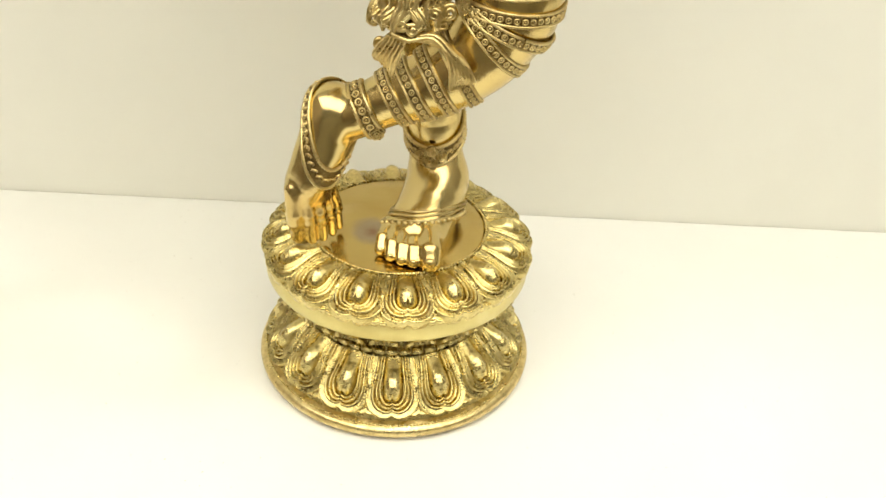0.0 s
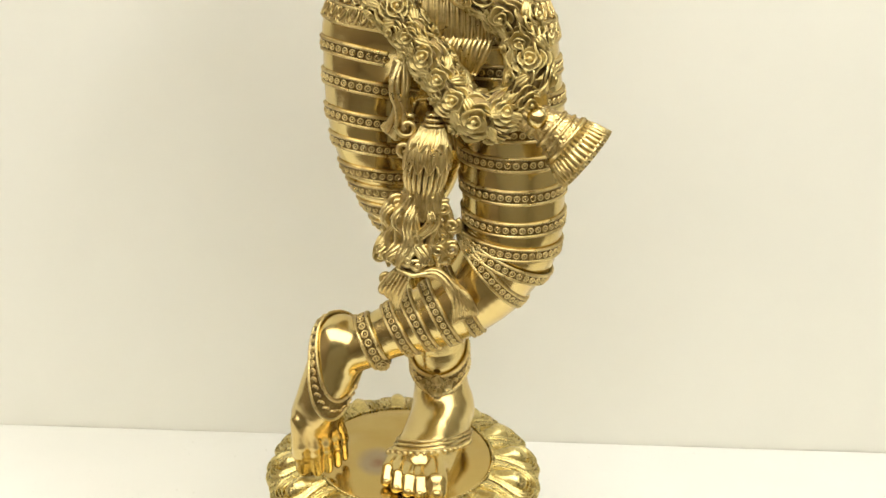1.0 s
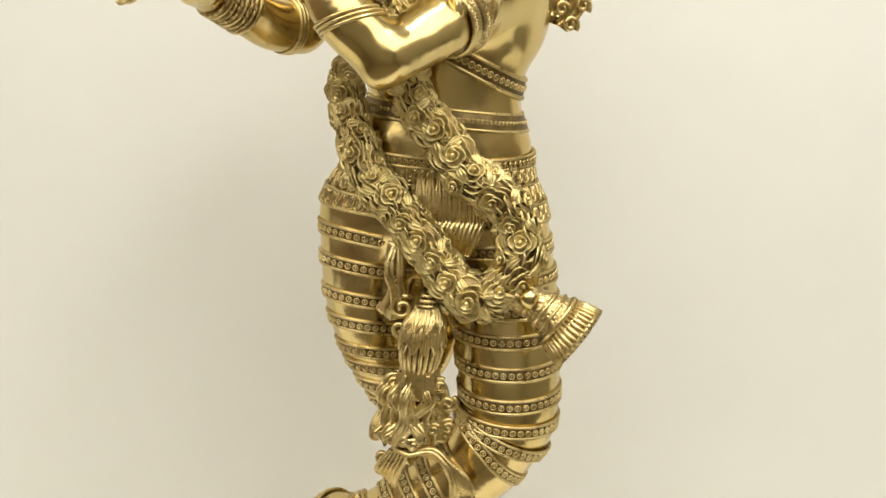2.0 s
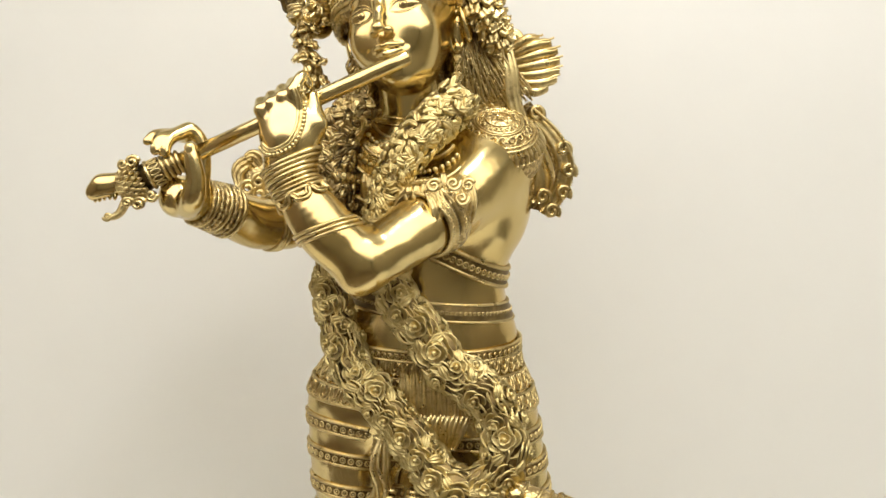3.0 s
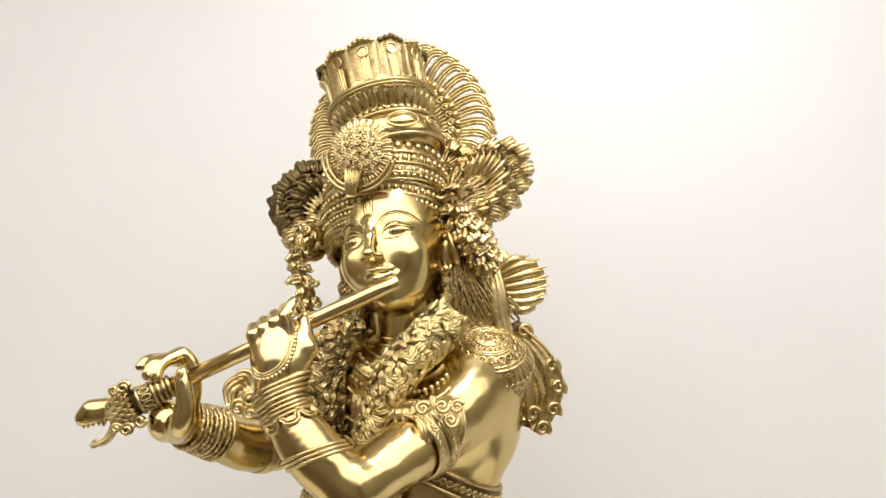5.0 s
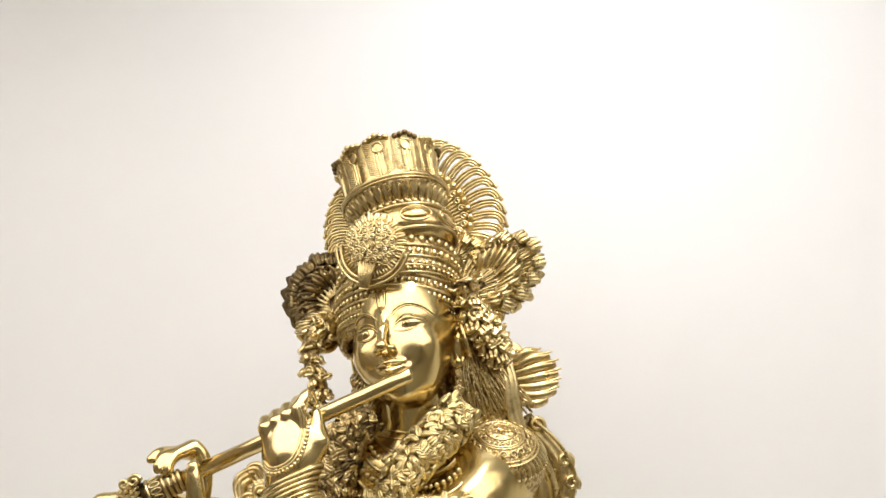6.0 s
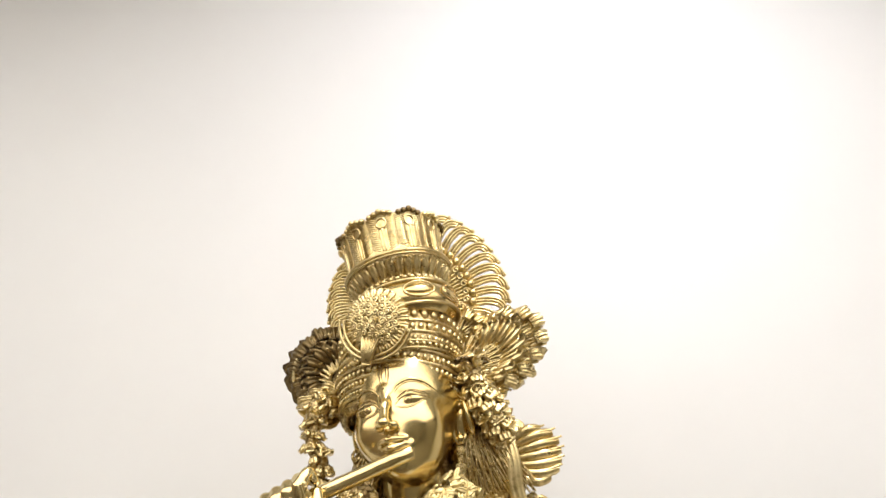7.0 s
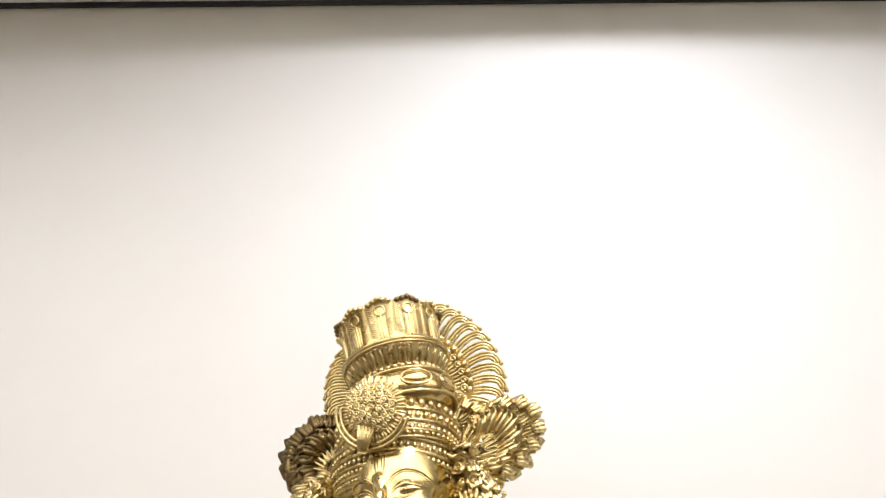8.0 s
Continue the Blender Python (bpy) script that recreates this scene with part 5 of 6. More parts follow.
# swelling above the turban with smooth cartouches
revolve(S, [(0.048, -0.034), (0.0555, -0.029), (0.0590, -0.020), (0.0595, -0.012), (0.0565, -0.002), (0.048, 0.006)], P, CROWN, 64)
hoop(CROWN, 0.0560, 0.001, 0.0022)
hoop(CROWN, 0.0575, -0.028, 0.0020)
round_row(CROWN, 0.051, 0.007, 40, 0.003, 0.0036)
for k in range(8):
    a = math.tau * (k + 0.45) / 8
    d = np.array((math.cos(a), math.sin(a), 0))
    t = np.array((-math.sin(a), math.cos(a), 0))
    c = d * 0.0585 + (0, 0, -0.013)
    ring_pts = np.array([c + t * 0.0175 * math.cos(x) + np.array((0, 0, 0.0088)) * math.sin(x) + d * (0.002 - 0.0022 * math.cos(x) ** 2) for x in np.linspace(0, math.tau, 28, endpoint=False)])
    sweep(S, apply(CROWN, ring_pts), 0.0010, K, 5, True)
    v = FINE_BALL[0][:, :1] * t * 0.0150 + FINE_BALL[0][:, 1:2] * np.array((0, 0, 0.0068)) + FINE_BALL[0][:, 2:] * d * 0.004
    S.add(apply(CROWN, v + c - d * 0.001), FINE_BALL[1], P)
# flared brim with hanging petals below and a corded edge
revolve(S, [(0.044, 0.006), (0.046, 0.012), (0.051, 0.018), (0.056, 0.024), (0.0590, 0.030), (0.0600, 0.034), (0.0595, 0.038), (0.057, 0.040), (0.050, 0.041)], C, CROWN, 72)
hoop(CROWN, 0.0600, 0.0365, 0.0026)
hoop(CROWN, 0.0605, 0.0325, 0.0014)
for k in range(34):
    a = math.tau * k / 34
    d = np.array((math.cos(a), math.sin(a), 0))
    pts = [d * 0.0475 + (0, 0, 0.012), d * 0.0530 + (0, 0, 0.0185), d * 0.0590 + (0, 0, 0.029)]
    plume(apply(CROWN, pts), 0.0100, np.array(CROWN.to_3x3()) @ (d - (0, 0, 0.9)), K, 2, 0.0024, 0, (0.4, 0.8, 1, 0.7), 8)
# tall feathers round the top
revolve(S, [(0.050, 0.040), (0.0515, 0.06), (0.054, 0.080), (0.0555, 0.089), (0.050, 0.089), (0.046, 0.060), (0.0, 0.058)], C, CROWN, 56)
for k in range(11):
    a = math.tau * (k + 0.1) / 11
    d = np.array((math.cos(a), math.sin(a), 0))
    t = np.array((-math.sin(a), math.cos(a), 0))

    def leaf(u, z, out_=0.0):
        r = np.interp(z, [0.04, 0.06, 0.078, 0.086, 0.090], [0.0525, 0.0535, 0.0552, 0.0572, 0.0595]) + out_ + 0.0022 * (1 - u * u)
        return d * r * (1 - 0.02 * u * u) + t * u * 0.0160 * np.interp(z, [0.04, 0.07, 0.084, 0.090], [0.92, 1.04, 1.10, 0.85]) + np.array((0, 0, z))

    vs = np.array([leaf(u, z) for z in np.linspace(0.040, 0.090, 14) for u in np.linspace(-1, 1, 9)])
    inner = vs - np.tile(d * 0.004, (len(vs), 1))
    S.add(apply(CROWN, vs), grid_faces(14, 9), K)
    # inner face of the leaf, in a darker brass than the outer one
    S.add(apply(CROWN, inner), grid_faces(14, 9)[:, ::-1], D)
    edge = [*range(0, 9 * 13, 9), *range(9 * 13, 9 * 14), *range(9 * 14 - 10, -1, -9)]
    S.add(apply(CROWN, np.concatenate([vs[edge], inner[edge]])), [(i, i + 1, len(edge) + i + 1, len(edge) + i) for i in range(len(edge) - 1)], K)
    sweep(S, apply(CROWN, [leaf(0, z, 0.0005) for z in np.linspace(0.041, 0.072, 8)]), 0.0013, K, 6)
    eye_ring = [leaf(0.34 * math.sin(x), 0.0765 + 0.006 * math.cos(x), 0.0006) for x in np.linspace(0, math.tau, 16, endpoint=False)]
    sweep(S, apply(CROWN, eye_ring), 0.0011, K, 6, True)
    for sgn in (-1, 1):
        sweep(S, apply(CROWN, [leaf(sgn * 0.22, z, 0.0003) for z in np.linspace(0.041, 0.070, 8)]), 0.0008, K, 5)
        for z in np.linspace(0.046, 0.087, 17):
            pts = [leaf(sgn * u, z + (0.9 - u) * -0.010 + 0.002, 0.0002) for u in (0.3, 0.6, 0.97)]
            sweep(S, apply(CROWN, pts), 0.00075, K, 5)
    for u in (-0.75, -0.4, 0.0, 0.4, 0.75):
        q = apply(CROWN, [leaf(u, 0.0895 - abs(u) * 0.004, 0.001)])[0]
        lump(S, q, (0.0038, 0.0036, 0.0034), K if k % 3 else D, None, BALL)

# rosette on the front of the turban
RC, RN = np.array((-0.0215, -0.069, 1.2190)), unit((-0.28, -0.95, 0.02))
ro = facing(RN)
rose(RC + RN * 0.0068, RN, 0.0080, 1, K, 0.6)
for radius, count, size, up in ((0.0100, 8, 0.0042, 0.0078), (0.0165, 13, 0.0044, 0.0068), (0.0232, 18, 0.0044, 0.0052)):
    for k in range(count):
        a = math.tau * (k + 0.5 * (count % 3)) / count
        d = math.cos(a) * ro[:, 0] + math.sin(a) * ro[:, 1]
        c = RC + d * radius + RN * up
        scroll(c, unit(RN + d * radius * 7), d, size, 1.4 if k % 2 else -1.4, 0.0014)
        S.add(c + RN * 0.0015 + BALL[0] * 0.0013, BALL[1], K)
for k in range(27):
    a = math.tau * k / 27
    d = math.cos(a) * ro[:, 0] + math.sin(a) * ro[:, 1]
    plume([RC + d * 0.026 + RN * 0.001, RC + d * 0.031 + RN * 0.001, RC + d * 0.0355 - RN * 0.002], 0.0072, RN + 0.3 * d, K, 2, 0.003, 0, (0.6, 1, 1, 0.6), 6)
lump(S, RC - RN * 0.001, (0.034, 0.034, 0.0075), C, ro)
for size, lift in ((0.0020, 0.036), (0.0020, 0.041)):
    a = np.linspace(math.pi * 1.02, math.pi * 1.98, 40)
    cord(RC + lift * (np.cos(a)[:, None] * ro[:, 0] - np.sin(a)[:, None] * -ro[:, 1]) + RN * (0.004 - 0.1 * (lift - 0.03)), size, K)
fin = RC - ro[:, 1] * 0.034 + RN * 0.006
for k in range(5):
    s = (k - 2) / 2
    plume([fin + ro[:, 0] * 0.0035 * s - ro[:, 1] * 0.012, fin + ro[:, 0] * 0.0050 * s + RN * 0.003, fin + ro[:, 0] * 0.0085 * s + ro[:, 1] * 0.016], 0.005, RN, K, 2, 0.003, 0.002)

# feathered fan behind the crown
FC = np.array((0.004, 0.048, 1.262))


def on_fan(deg, r, y=0.0):
    return FC + np.array((r * math.cos(radians(deg)), y, r * math.sin(radians(deg))))


for deg, far in [(x, 0.1165) for x in (68, 60, 52, 44, 36, 28, 20, 12, 4, -4, -12)] + [(x, 0.093) for x in (150, 158, 166, 174, 182, 190, 198)]:
    h = 1 if deg < 90 else -1
    far *= 1 - 0.10 * max(0, -deg - 2) / 10 if deg < 90 else 1
    bend = [on_fan(deg + h * 1, 0.026), on_fan(deg + h * 6, 0.55 * far), on_fan(deg + h * 7.5, 0.80 * far), on_fan(deg + h * 5.5, 0.935 * far), on_fan(deg + h * 1.5, 0.985 * far), on_fan(deg - h * 1.0, 0.985 * far)]
    rib = curve(bend, 40)
    across = unit(np.cross(np.gradient(rib, axis=0), (0, 1, 0)))
    sweep(S, rib, np.linspace(0.0062, 0.0046, 40), C, 8, False, 0.7, (0, 1, 0))
    for off in (-0.0034, 0.0, 0.0034):
        cord(rib + across * off * np.linspace(1.2, 0.95, 40)[:, None] - (0, 0.0036, 0), 0.0018, K)
    tip = on_fan(deg - h * 1.5, far)
    for dx, dr in ((0.0, 0.0022), (-0.0036, -0.0006), (0.0036, -0.0010), (0.0015, -0.0036)):
        lump(S, tip + across[-1] * dx + unit(tip - FC) * dr - (0, 0.001, 0), (0.0028, 0.0036, 0.0028), K, None, BALL)
    knob = on_fan(deg + h * 7, 0.66 * far, -0.006)
    lump(S, knob, (0.0050, 0.0046, 0.0050), K)
    scroll(on_fan(deg + h * 9, 0.60 * far, -0.006), (0, -1, 0), tip - FC, 0.0048, 1.3 * h, 0.0018)
    for half in (-2.0, 2.0):
        cord(curve([on_fan(deg + half, 0.30 * far, -0.005), on_fan(deg + half + h * 3, 0.45 * far, -0.006), on_fan(deg + half + h * 5, 0.58 * far, -0.005)], 14), 0.0021, K)
revolve(S, [(0.0, 0.003), (0.076, 0.003), (0.080, 0.0), (0.076, -0.003), (0.0, -0.003)], C, pose(*FC, 90), 40)


def wing(base, tips, wide, normal, mat=K):
    """A spray of fluted leaves from one root, their tips curling forward."""
    base, n = np.array(base), unit(normal)
    for k, tip in enumerate(tips):
        tip = np.array(tip)
        way = tip - base
        long = np.linalg.norm(way)
        side = np.cross(n, unit(way))
        s = (k - (len(tips) - 1) / 2) / len(tips)
        bow = 0.012 if k % 2 else -0.006
        line = [base + side * 0.012 * s, base + way * 0.45 - side * 0.014 * s - n * 0.004, base + way * 0.80 + side * 0.004 + n * bow * 0.2, tip + n * 0.004, tip - unit(way) * 0.004 + n * 0.013, tip - unit(way) * 0.013 + n * 0.014]
        plume(line, wide, n + side * 0.5 * s, mat, 3, 0.0055, 0.0, (0.45, 0.8, 1.1, 1.25, 1.0, 0.6), 20)
        for off in (-0.38, 0.0, 0.38):
            cord(np.array(curve([base + way * q + side * off * wide * (0.5 + 0.5 * q) - side * 0.010 * s * math.sin(3 * q) + n * 0.0055 for q in (0.25, 0.5, 0.75, 0.95)], 14)), 0.0015, K)
        if long > 0.045:
            scroll(base + way * 0.60 + n * 0.008 + side * 0.005, n, way, 0.0065, 1.2 if k % 2 else -1.2, 0.0026, K)
            plume([base + way * 0.45 + n * 0.004 - side * 0.003, base + way * 0.62 + n * 0.012, base + way * 0.76 + n * 0.014 + side * 0.005, base + way * 0.72 + n * 0.019 + side * 0.008], wide * 0.55, n, mat, 2, 0.004, 0.0, (0.5, 1, 1.1, 0.5), 10)


wing((0.066, 0.018, 1.180), [(0.108, 0.028, 1.240), (0.124, 0.026, 1.248), (0.142, 0.024, 1.247), (0.156, 0.024, 1.238), (0.161, 0.026, 1.219), (0.156, 0.028, 1.199), (0.143, 0.028, 1.180), (0.127, 0.026, 1.166)], 0.020, (0, -1, 0.1))
wing((0.074, 0.030, 1.185), [(0.116, 0.036, 1.228), (0.138, 0.036, 1.226), (0.148, 0.036, 1.205), (0.132, 0.036, 1.185), (0.106, 0.036, 1.160)], 0.024, (0, -1, 0.1))
# left spray in dark brass: the shade on this side is its colour
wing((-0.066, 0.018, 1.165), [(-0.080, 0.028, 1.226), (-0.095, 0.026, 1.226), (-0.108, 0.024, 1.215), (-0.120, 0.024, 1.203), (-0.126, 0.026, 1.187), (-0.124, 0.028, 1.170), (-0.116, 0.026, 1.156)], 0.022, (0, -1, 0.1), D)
for r in (0.030, 0.038, 0.046):
    a = np.linspace(radians(95), radians(190), 24)
    cord(np.array((-0.076, 0.010, 1.176)) + r * np.stack([np.cos(a), 0 * a, np.sin(a)], 1), 0.0022, K)
wing((0.062, 0.030, 1.220), [(0.078, 0.04, 1.250), (0.092, 0.04, 1.243), (0.090, 0.04, 1.228)], 0.014, (0, -1, 0.1))
wing((-0.055, 0.02, 1.150), [(-0.085, 0.012, 1.160), (-0.098, 0.006, 1.150), (-0.108, -0.002, 1.140), (-0.100, -0.004, 1.126), (-0.086, 0.0, 1.122)], 0.015, (-0.1, -1, 0.2))


def tassel(rows, seed, dark_top):
    """A hanging spray of small curled leaves along a line."""
    rng = random.Random(seed)
    line = curve(rows, 30)
    line[:, 3] *= 1.12
    sweep(S, line, line[:, 3] * 0.7, C, 10)
    for i in range(0, 29, 3):
        c, r = line[i, :3], line[i, 3]
        t = unit(line[min(i + 1, 29), :3] - line[i - 1, :3])
        for k in range(5):
            a = math.tau * (k + 0.5 * (i % 4)) / 5
            d = unit(np.cross(t, (0.2, -1, 0.3)))
            e = np.cross(t, d)
            w = math.cos(a) * d + math.sin(a) * e
            plume([c + w * r * 0.6, c + w * r * 0.90 + t * r * 0.3, c + w * r * 1.02 + t * r * 0.6, c + w * r * rng.uniform(1.15, 1.3) + t * r * rng.uniform(0.65, 0.85)], r * 1.15, w, K, 3, 0.0036, 0.002, (0.6, 1, 1, 0.75), 10)
            if k % 2:
                scroll(c + w * r * 1.0 + t * r * 0.2, w, t, r * 0.42, 1.3, r * 0.14)
    if dark_top:
        c, r = line[0, :3], line[0, 3]
        for k in range(9):
            a = math.tau * k / 9
            w = np.array((math.cos(a), math.sin(a) * 0.9, 0.0))
            plume([c + w * r * 0.3, c + w * r * 0.9 + (0, 0, r * 0.45), c + w * r * 1.2 + (0, 0, r * 0.35)], r * 0.85, np.array((0, 0, 1)) - w * 0.4, D, 2, 0.003, 0.0, (0.5, 1, 1, 0.6), 8)


tassel([(0.078, -0.035, 1.177, 0.0135), (0.077, -0.035, 1.165, 0.0125), (0.083, -0.03, 1.152, 0.0146), (0.093, -0.025, 1.136, 0.0150), (0.104, -0.02, 1.119, 0.0125), (0.112, -0.01, 1.101, 0.0085)], 5, True)
tassel([(-0.058, -0.01, 1.142, 0.0086), (-0.075, -0.015, 1.141, 0.0110), (-0.092, -0.02, 1.134, 0.0110), (-0.0905, -0.025, 1.112, 0.0090), (-0.092, -0.025, 1.095, 0.0098), (-0.082, -0.025, 1.078, 0.0105), (-0.088, -0.02, 1.054, 0.0100)], 6, False)

# hair: a mass behind the neck and fine locks over it
for c, r in (((0.066, 0.012, 1.130), (0.026, 0.034, 0.040)), ((0.082, 0.018, 1.090), (0.034, 0.030, 0.045)), ((0.092, 0.022, 1.055), (0.044, 0.028, 0.040)), ((-0.036, 0.022, 1.060), (0.020, 0.024, 0.045)), ((0.02, 0.040, 1.07), (0.07, 0.03, 0.08))):
    lump(S, c, r, C)
for k in range(54):
    s = k / 53
    x0, z0 = 0.068 + 0.014 * s, 1.148 - 0.010 * s + 0.010 * rng.random()
    pts = []
    for q in np.linspace(0, 1, 12):
        x = x0 + (0.004 + 0.062 * s) * q ** 1.3 + 0.0011 * math.sin(q * 15 + k)
        z = z0 - 0.105 * q + 0.016 * s * q
        y = -0.010 + 0.016 * s - 0.010 * math.sin(q * 3) + 0.001 * math.sin(k * 2.1)
        pts.append((x, y, z))
    (cord if k % 3 == 0 else lambda l, r, m: sweep(S, curve(l, 24), r, m, 6))(pts, 0.0012, C if k % 2 else K)
for k in range(10):
    pts = [(-0.030 - 0.002 * k + 0.003 * math.sin(q * 14 + k), -0.012 + 0.004 * math.sin(k), 1.092 - 0.055 * q) for q in np.linspace(0, 1, 10)]
    sweep(S, curve(pts, 20), 0.0018, C, 6)
# ear, ear ring
EAR = np.array((0.0655, -0.030, 1.1175))
rim = [EAR + (0.0078 * math.cos(a) + 0.0014 * math.sin(a), 0.003 * math.cos(a), 0.0205 * math.sin(a)) for a in np.linspace(0.2, math.tau - 0.5, 30)]
sweep(S, rim, 0.0024, P, 8)
sweep(S, [EAR + (0.0032 * math.cos(a), -0.0008, 0.0105 * math.sin(a) - 0.001) for a in np.linspace(0.4, 4.6, 16)], 0.0014, P, 6)
lump(S, EAR + (0, 0.005, 0), (0.0080, 0.007, 0.0205), P)
lump(S, EAR + (0, -0.0005, -0.016), (0.0042, 0.004, 0.0055), P)
for k, (z, r) in enumerate(((1.089, 0.0050), (1.080, 0.0035), (1.071, 0.0062), (1.062, 0.0045), (1.054, 0.0035))):
    rose((0.066, -0.031, z), (0.1, -1, 0), r, k)
# ribbon and ribbon fan at the shoulder
plume([(0.114, 0.0, 1.108), (0.121, -0.004, 1.082), (0.124, -0.004, 1.052), (0.134, -0.002, 1.020)], 0.017, (0.2, -1, 0.1), K, 3, 0.0025, 0, (0.9, 1, 1, 0.9))
for k, tip in enumerate([(0.154, 0.028, 1.1165), (0.166, 0.026, 1.1130), (0.173, 0.026, 1.1040), (0.1755, 0.026, 1.0935), (0.1755, 0.026, 1.0830), (0.173, 0.026, 1.0735), (0.164, 0.026, 1.0655)]):
    base = np.array((0.124 + 0.0016 * k, 0.020, 1.106 - 0.0072 * k))
    tip = np.array(tip)
    mid = (base + tip) / 2 + (0.0, -0.004, 0.004 - 0.0015 * k)
    way = curve([base, mid, base * 0.1 + tip * 0.9, tip], 22)
    sweep(S, way, np.interp(np.linspace(0, 1, 22), [0, 0.5, 0.85, 1], [0.0040, 0.0056, 0.0062, 0.0042]), K, 10)
    for off in (-0.0035, 0.0, 0.0035):
        cord(way + np.linspace(0.3, 1.2, 22)[:, None] * np.array((off * 0.8, -0.0048 + 0.2 * abs(off), off)), 0.0014, K)
for k in range(3):
    scroll((0.126, 0.022, 1.113 + 0.002 * k), (0, -1, 0), (1, 0, 0), 0.008, 1.3, 0.003)
# hems of the shawl behind the arms
for rows_, w in (([(0.140, 0.020, 1.040), (0.166, 0.024, 1.016), (0.182, 0.026, 0.985), (0.178, 0.028, 0.955), (0.160, 0.028, 0.926)], 0.020), ([(0.134, 0.026, 1.020), (0.150, 0.030, 0.995), (0.160, 0.032, 0.965), (0.155, 0.032, 0.938)], 0.030)):
    plume(rows_, w, (0.5, -1, 0.1), K, 3, 0.004, 0, (0.7, 1, 1, 0.7))
    cord(np.array(curve(rows_, 30)) + (0.008, -0.006, 0), 0.0022, K)
for rows_, w in (([(0.128, 0.034, 1.040), (0.148, 0.038, 1.005), (0.156, 0.040, 0.965), (0.148, 0.040, 0.932)], 0.052), ([(0.122, 0.036, 1.010), (0.134, 0.040, 0.975), (0.138, 0.040, 0.940)], 0.040)):
    plume(rows_, w, (0.3, -1, 0.1), C, 7, 0.005, 0, (0.8, 1, 1, 0.8), 24)
for c in ((0.180, 0.022, 0.998), (0.186, 0.022, 0.974), (0.180, 0.022, 0.950), (0.168, 0.022, 0.930), (0.158, 0.022, 0.946), (0.150, 0.018, 1.036)):
    scroll(c, (0.2, -1, 0), (0.7, 0, -0.6), 0.009, 1.3, 0.003)
for rows_ in ([(-0.150, 0.03, 0.962), (-0.162, 0.028, 0.984), (-0.176, 0.026, 0.976), (-0.174, 0.026, 0.958)], [(-0.146, 0.03, 0.972), (-0.158, 0.028, 0.990), (-0.168, 0.026, 0.988)]):
    plume(rows_, 0.018, (-0.2, -1, 0.1), K, 3, 0.004, 0.003)
for c, size in (((-0.1712, -0.1755, 0.9965), (0.0034, 0.0018, 0.0052)), ((-0.1995, -0.1595, 0.9955), (0.0028, 0.0016, 0.0044)), ((-0.2082, -0.1610, 0.9975), (0.0026, 0.0015, 0.0040))):
    lump(S, c, size, K)
lump(S, (-0.150, 0.030, 0.966), (0.024, 0.008, 0.018), C)
for c in ((-0.165, 0.020, 0.956), (-0.152, 0.020, 0.964), (-0.140, 0.020, 0.957), (-0.152, 0.020, 0.950), (-0.140, 0.020, 0.972)):
    scroll(c, (0, -1, 0), (1, 0, 0.5), 0.009, 1.4, 0.0034)
# chased cap on the far shoulder
lump(S, (-0.056, -0.004, 1.004), (0.041, 0.041, 0.030), C, facing((-0.4, -0.5, 0.75)))
for r in (0.014, 0.022, 0.030, 0.036):
    f3 = facing((-0.4, -0.5, 0.75))
    a = np.linspace(0, math.tau, 60, endpoint=False)
    h = 0.031 * math.sqrt(1 - (r / 0.042) ** 2)
    cord(np.array((-0.056, -0.004, 1.004)) + r * (np.cos(a)[:, None] * f3[:, 0] + np.sin(a)[:, None] * f3[:, 1]) + h * f3[:, 2], 0.0018, K, True)

statue = new("statue", S.mesh("statue", [POLISHED, CHASED, CAST, PATINA_SHADE, MATT]))
tagged(statue, "polished brass statue of a crowned flute player on a lotus pedestal", "statue")

# ---- flute ----
flute = tagged(new("flute"), "straight polished brass flute held to the statue's mouth", "flute")
FLUTE_A, FLUTE_B = np.array((0.020, -0.112, 1.083)), np.array((-0.222, -0.152, 0.970))
out = Build()
axis = unit(FLUTE_B - FLUTE_A)
side = unit(np.cross(axis, (0, 0, 1)))
lift = np.cross(side, axis)
turn = np.eye(4)
turn[:3, 0], turn[:3, 1], turn[:3, 2], turn[:3, 3] = side, lift, axis, FLUTE_A
long = np.linalg.norm(FLUTE_B - FLUTE_A)
revolve(out, [(0.0, 0.010), (0.0056, 0.010), (0.0058, 0.0005), (0.0066, 0.0), (0.0074, 0.0008), (0.0076, 0.02), (0.0076, long), (0.0, long)], 0, turn, 28)
build_part("tube", out, [POLISHED], flute)

head_out = Build()
S_keep, S = S, head_out
# ringed collar
sweep(S, [FLUTE_A + axis * q for q in (0.232, 0.243, 0.256, 0.268)], [0.0092, 0.0108, 0.0118, 0.0130], 2, 20)
for at, size in ((0.233, 0.0094), (0.2375, 0.0100), (0.2425, 0.0104), (0.2475, 0.0110), (0.2620, 0.0122)):
    a = np.linspace(0, math.tau, 36, endpoint=False)
    cord(FLUTE_A + axis * at + size * (np.cos(a)[:, None] * side + np.sin(a)[:, None] * lift), 0.0018, 0, True)
for k in range(12):
    a = math.tau * k / 12
    d = math.cos(a) * side + math.sin(a) * lift
    c = FLUTE_A + axis * 0.2550 + d * 0.0115
    sweep(S, [c + axis * 0.0048 * math.cos(x) + np.cross(axis, d) * 0.0024 * math.sin(x) + d * 0.0006 for x in np.linspace(0, math.tau, 12, endpoint=False)], 0.0008, 0, 5, True)
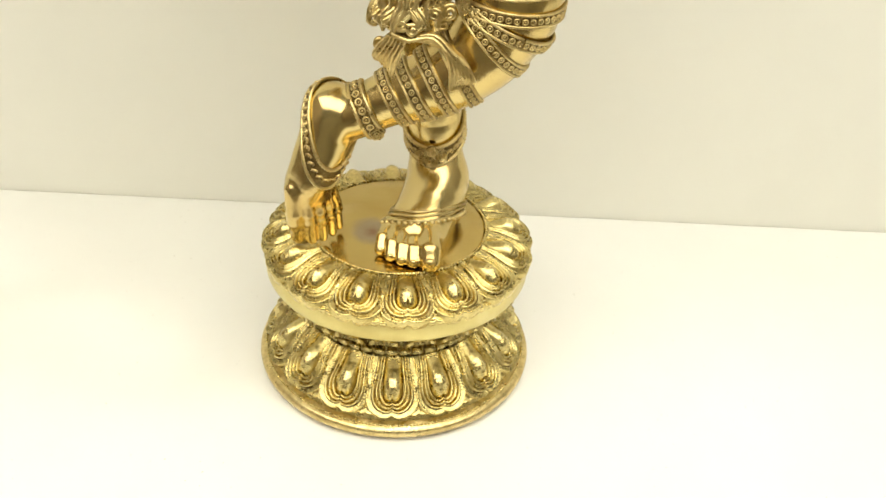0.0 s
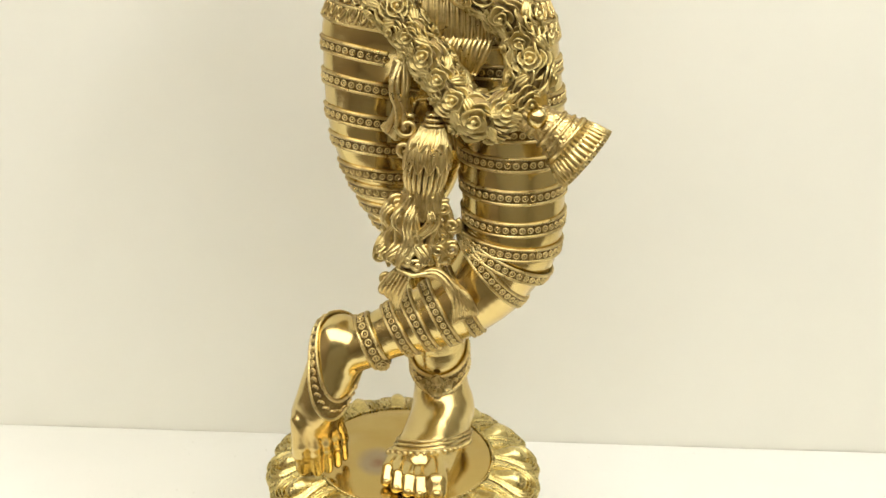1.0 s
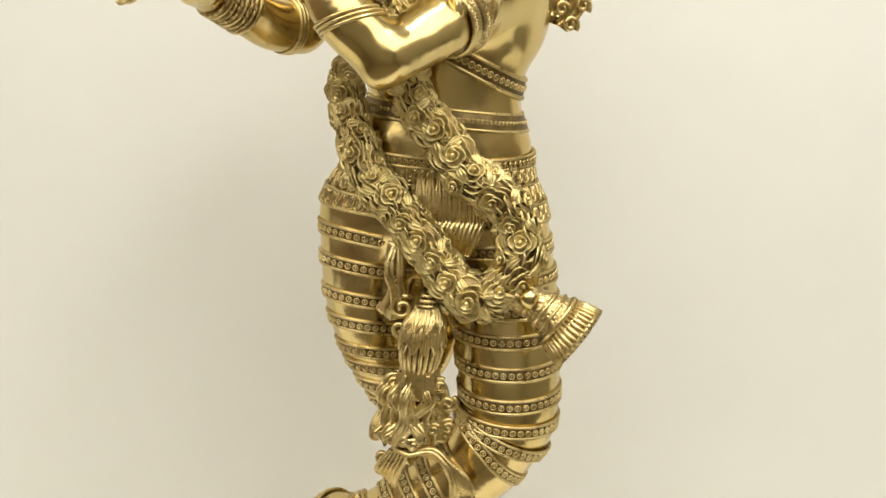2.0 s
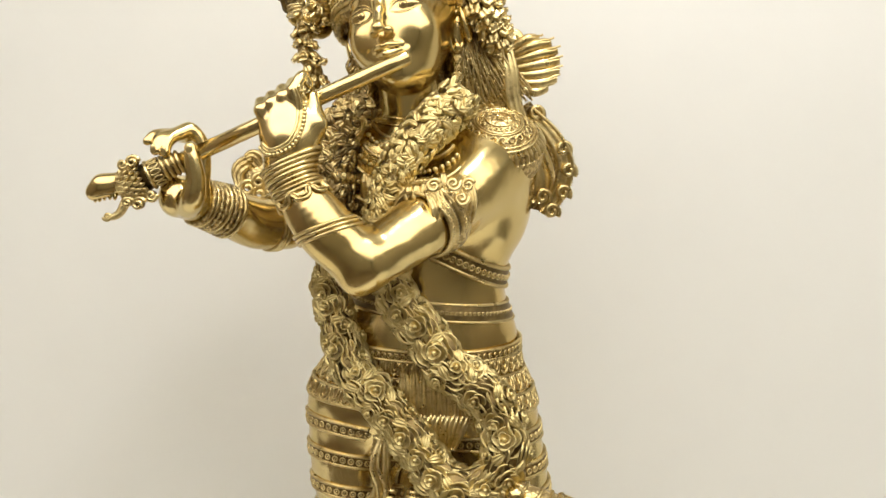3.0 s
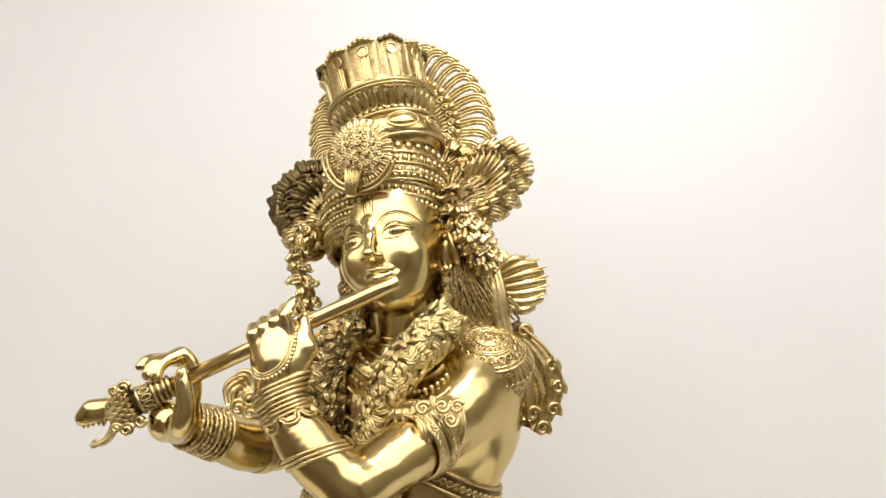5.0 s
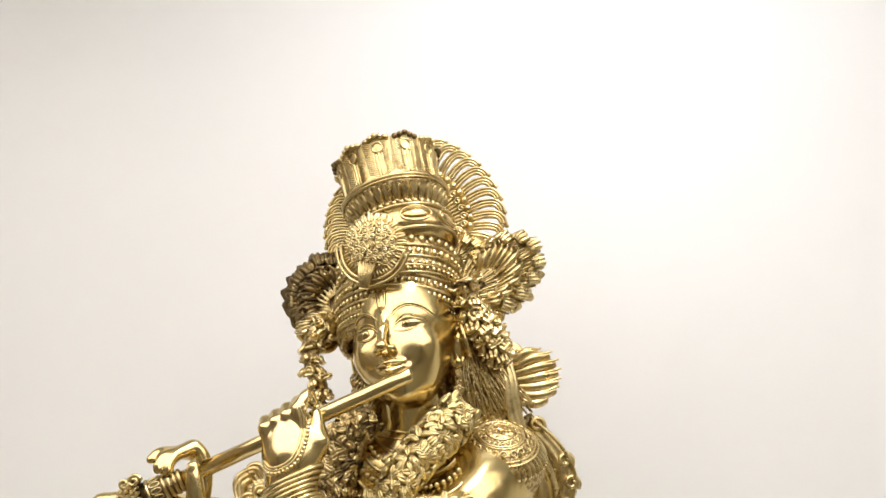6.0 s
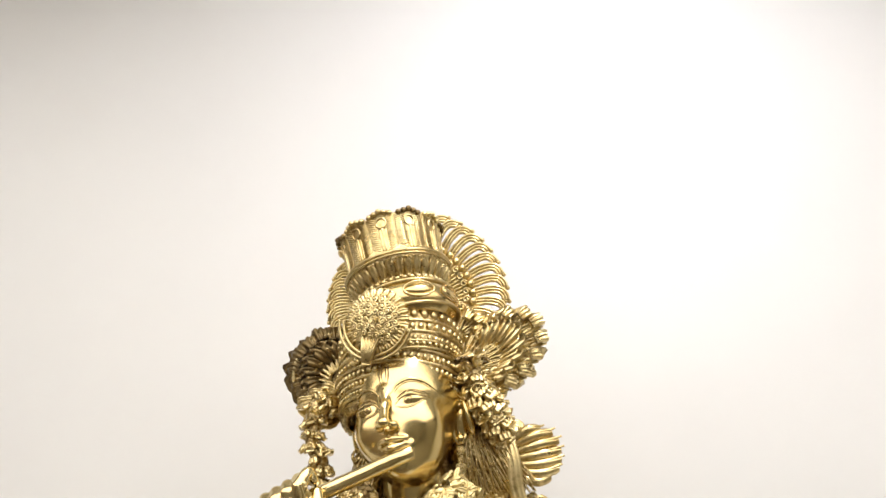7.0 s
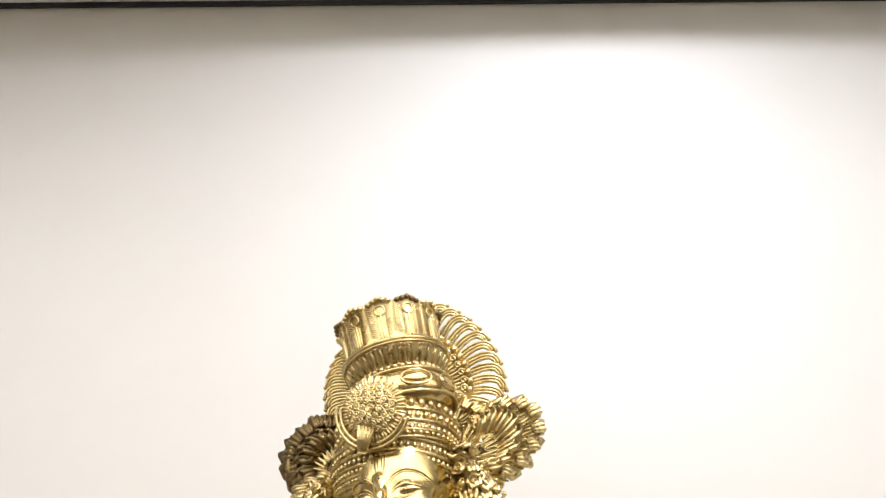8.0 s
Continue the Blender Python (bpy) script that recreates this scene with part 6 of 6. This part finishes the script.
# ruff of scales and curled leaves
lump(S, (-0.2310, -0.155, 0.9655), (0.0125, 0.0125, 0.0150), 2, None, ball_shape(16, 24))
for row, (off, size) in enumerate(((-0.0085, 0.0128), (-0.0045, 0.0142), (0.0, 0.0148), (0.0045, 0.0140), (0.0085, 0.0122))):
    for k in range(16):
        a = math.tau * (k + 0.5 * (row % 2)) / 16
        d = math.cos(a) * side + math.sin(a) * lift
        c = np.array((-0.2310, -0.155, 0.9655)) + axis * off + d * size
        plume([c - d * 0.002 + axis * 0.003, c + d * 0.0006, c + d * 0.0016 - axis * 0.0045], 0.0048, d, 0, 2, 0.0016, 0, (0.8, 1, 0.9, 0.3), 6)
for c, r, t in (((-0.2265, -0.163, 0.9850), 0.0060, 1.4), ((-0.2350, -0.164, 0.9830), 0.0045, -1.4), ((-0.2220, -0.164, 0.9475), 0.0062, 1.4), ((-0.2115, -0.160, 0.9550), 0.0055, -1.3), ((-0.2310, -0.166, 0.9490), 0.0045, 1.3)):
    scroll(c, (0, -1, 0.1), (1, 0, 0.2), r, t, 0.0022, 0)
    lump(S, np.array(c) + (0, 0.004, 0), (r * 0.8, 0.004, r * 0.8), 2)
# smooth snout with an open mouth, teeth and a curled tongue
snout = Solid()
snout.cone((-0.2420, -0.157, 0.9655), (-0.2550, -0.159, 0.9630), 0.0108, 0.0110, 0.004)
snout.cone((-0.2550, -0.159, 0.9630), (-0.2630, -0.160, 0.9580), 0.0104, 0.0080, 0.006)
snout.ell((-0.2470, -0.159, 0.9480), (0.0140, 0.014, 0.0055), 0.002, None, -1)
v, f = snout.skin(0.0012)
S.add(v, f, 1)
sweep(S, [(-0.2420, -0.1670, 0.9570), (-0.2500, -0.1685, 0.9565), (-0.2590, -0.1672, 0.9545), (-0.2660, -0.1610, 0.9560)], 0.0010, 2, 6)
for x, z in ((-0.2430, 0.9550), (-0.2475, 0.9555), (-0.2525, 0.9548), (-0.2570, 0.9535), (-0.2610, 0.9530)):
    sweep(S, [(x, -0.163, z + 0.002), (x - 0.0003, -0.1635, z - 0.002), (x - 0.0006, -0.1635, z - 0.0042)], [0.0022, 0.0019, 0.0009], 1, 7)
tongue = [(-0.2340, -0.157, 0.9530), (-0.2370, -0.159, 0.9455), (-0.2410, -0.160, 0.9390), (-0.2470, -0.160, 0.9355), (-0.2520, -0.160, 0.9360)]
way = curve(tongue, 20)
sweep(S, way, np.linspace(0.0052, 0.0028, 20), 0, 10)
scroll((-0.2510, -0.163, 0.9362), (0, -1, 0), (-1, 0, -0.2), 0.0042, 1.2, 0.0016, 0)
for off in (-0.0025, 0.0, 0.0025):
    cord(way + (off, -0.0042, off * 0.6), 0.0009, 0)
S = S_keep
build_part("finial", head_out, [CAST, POLISHED, PATINA_SHADE], flute, "dark cast brass finial with scales and curled leaves")
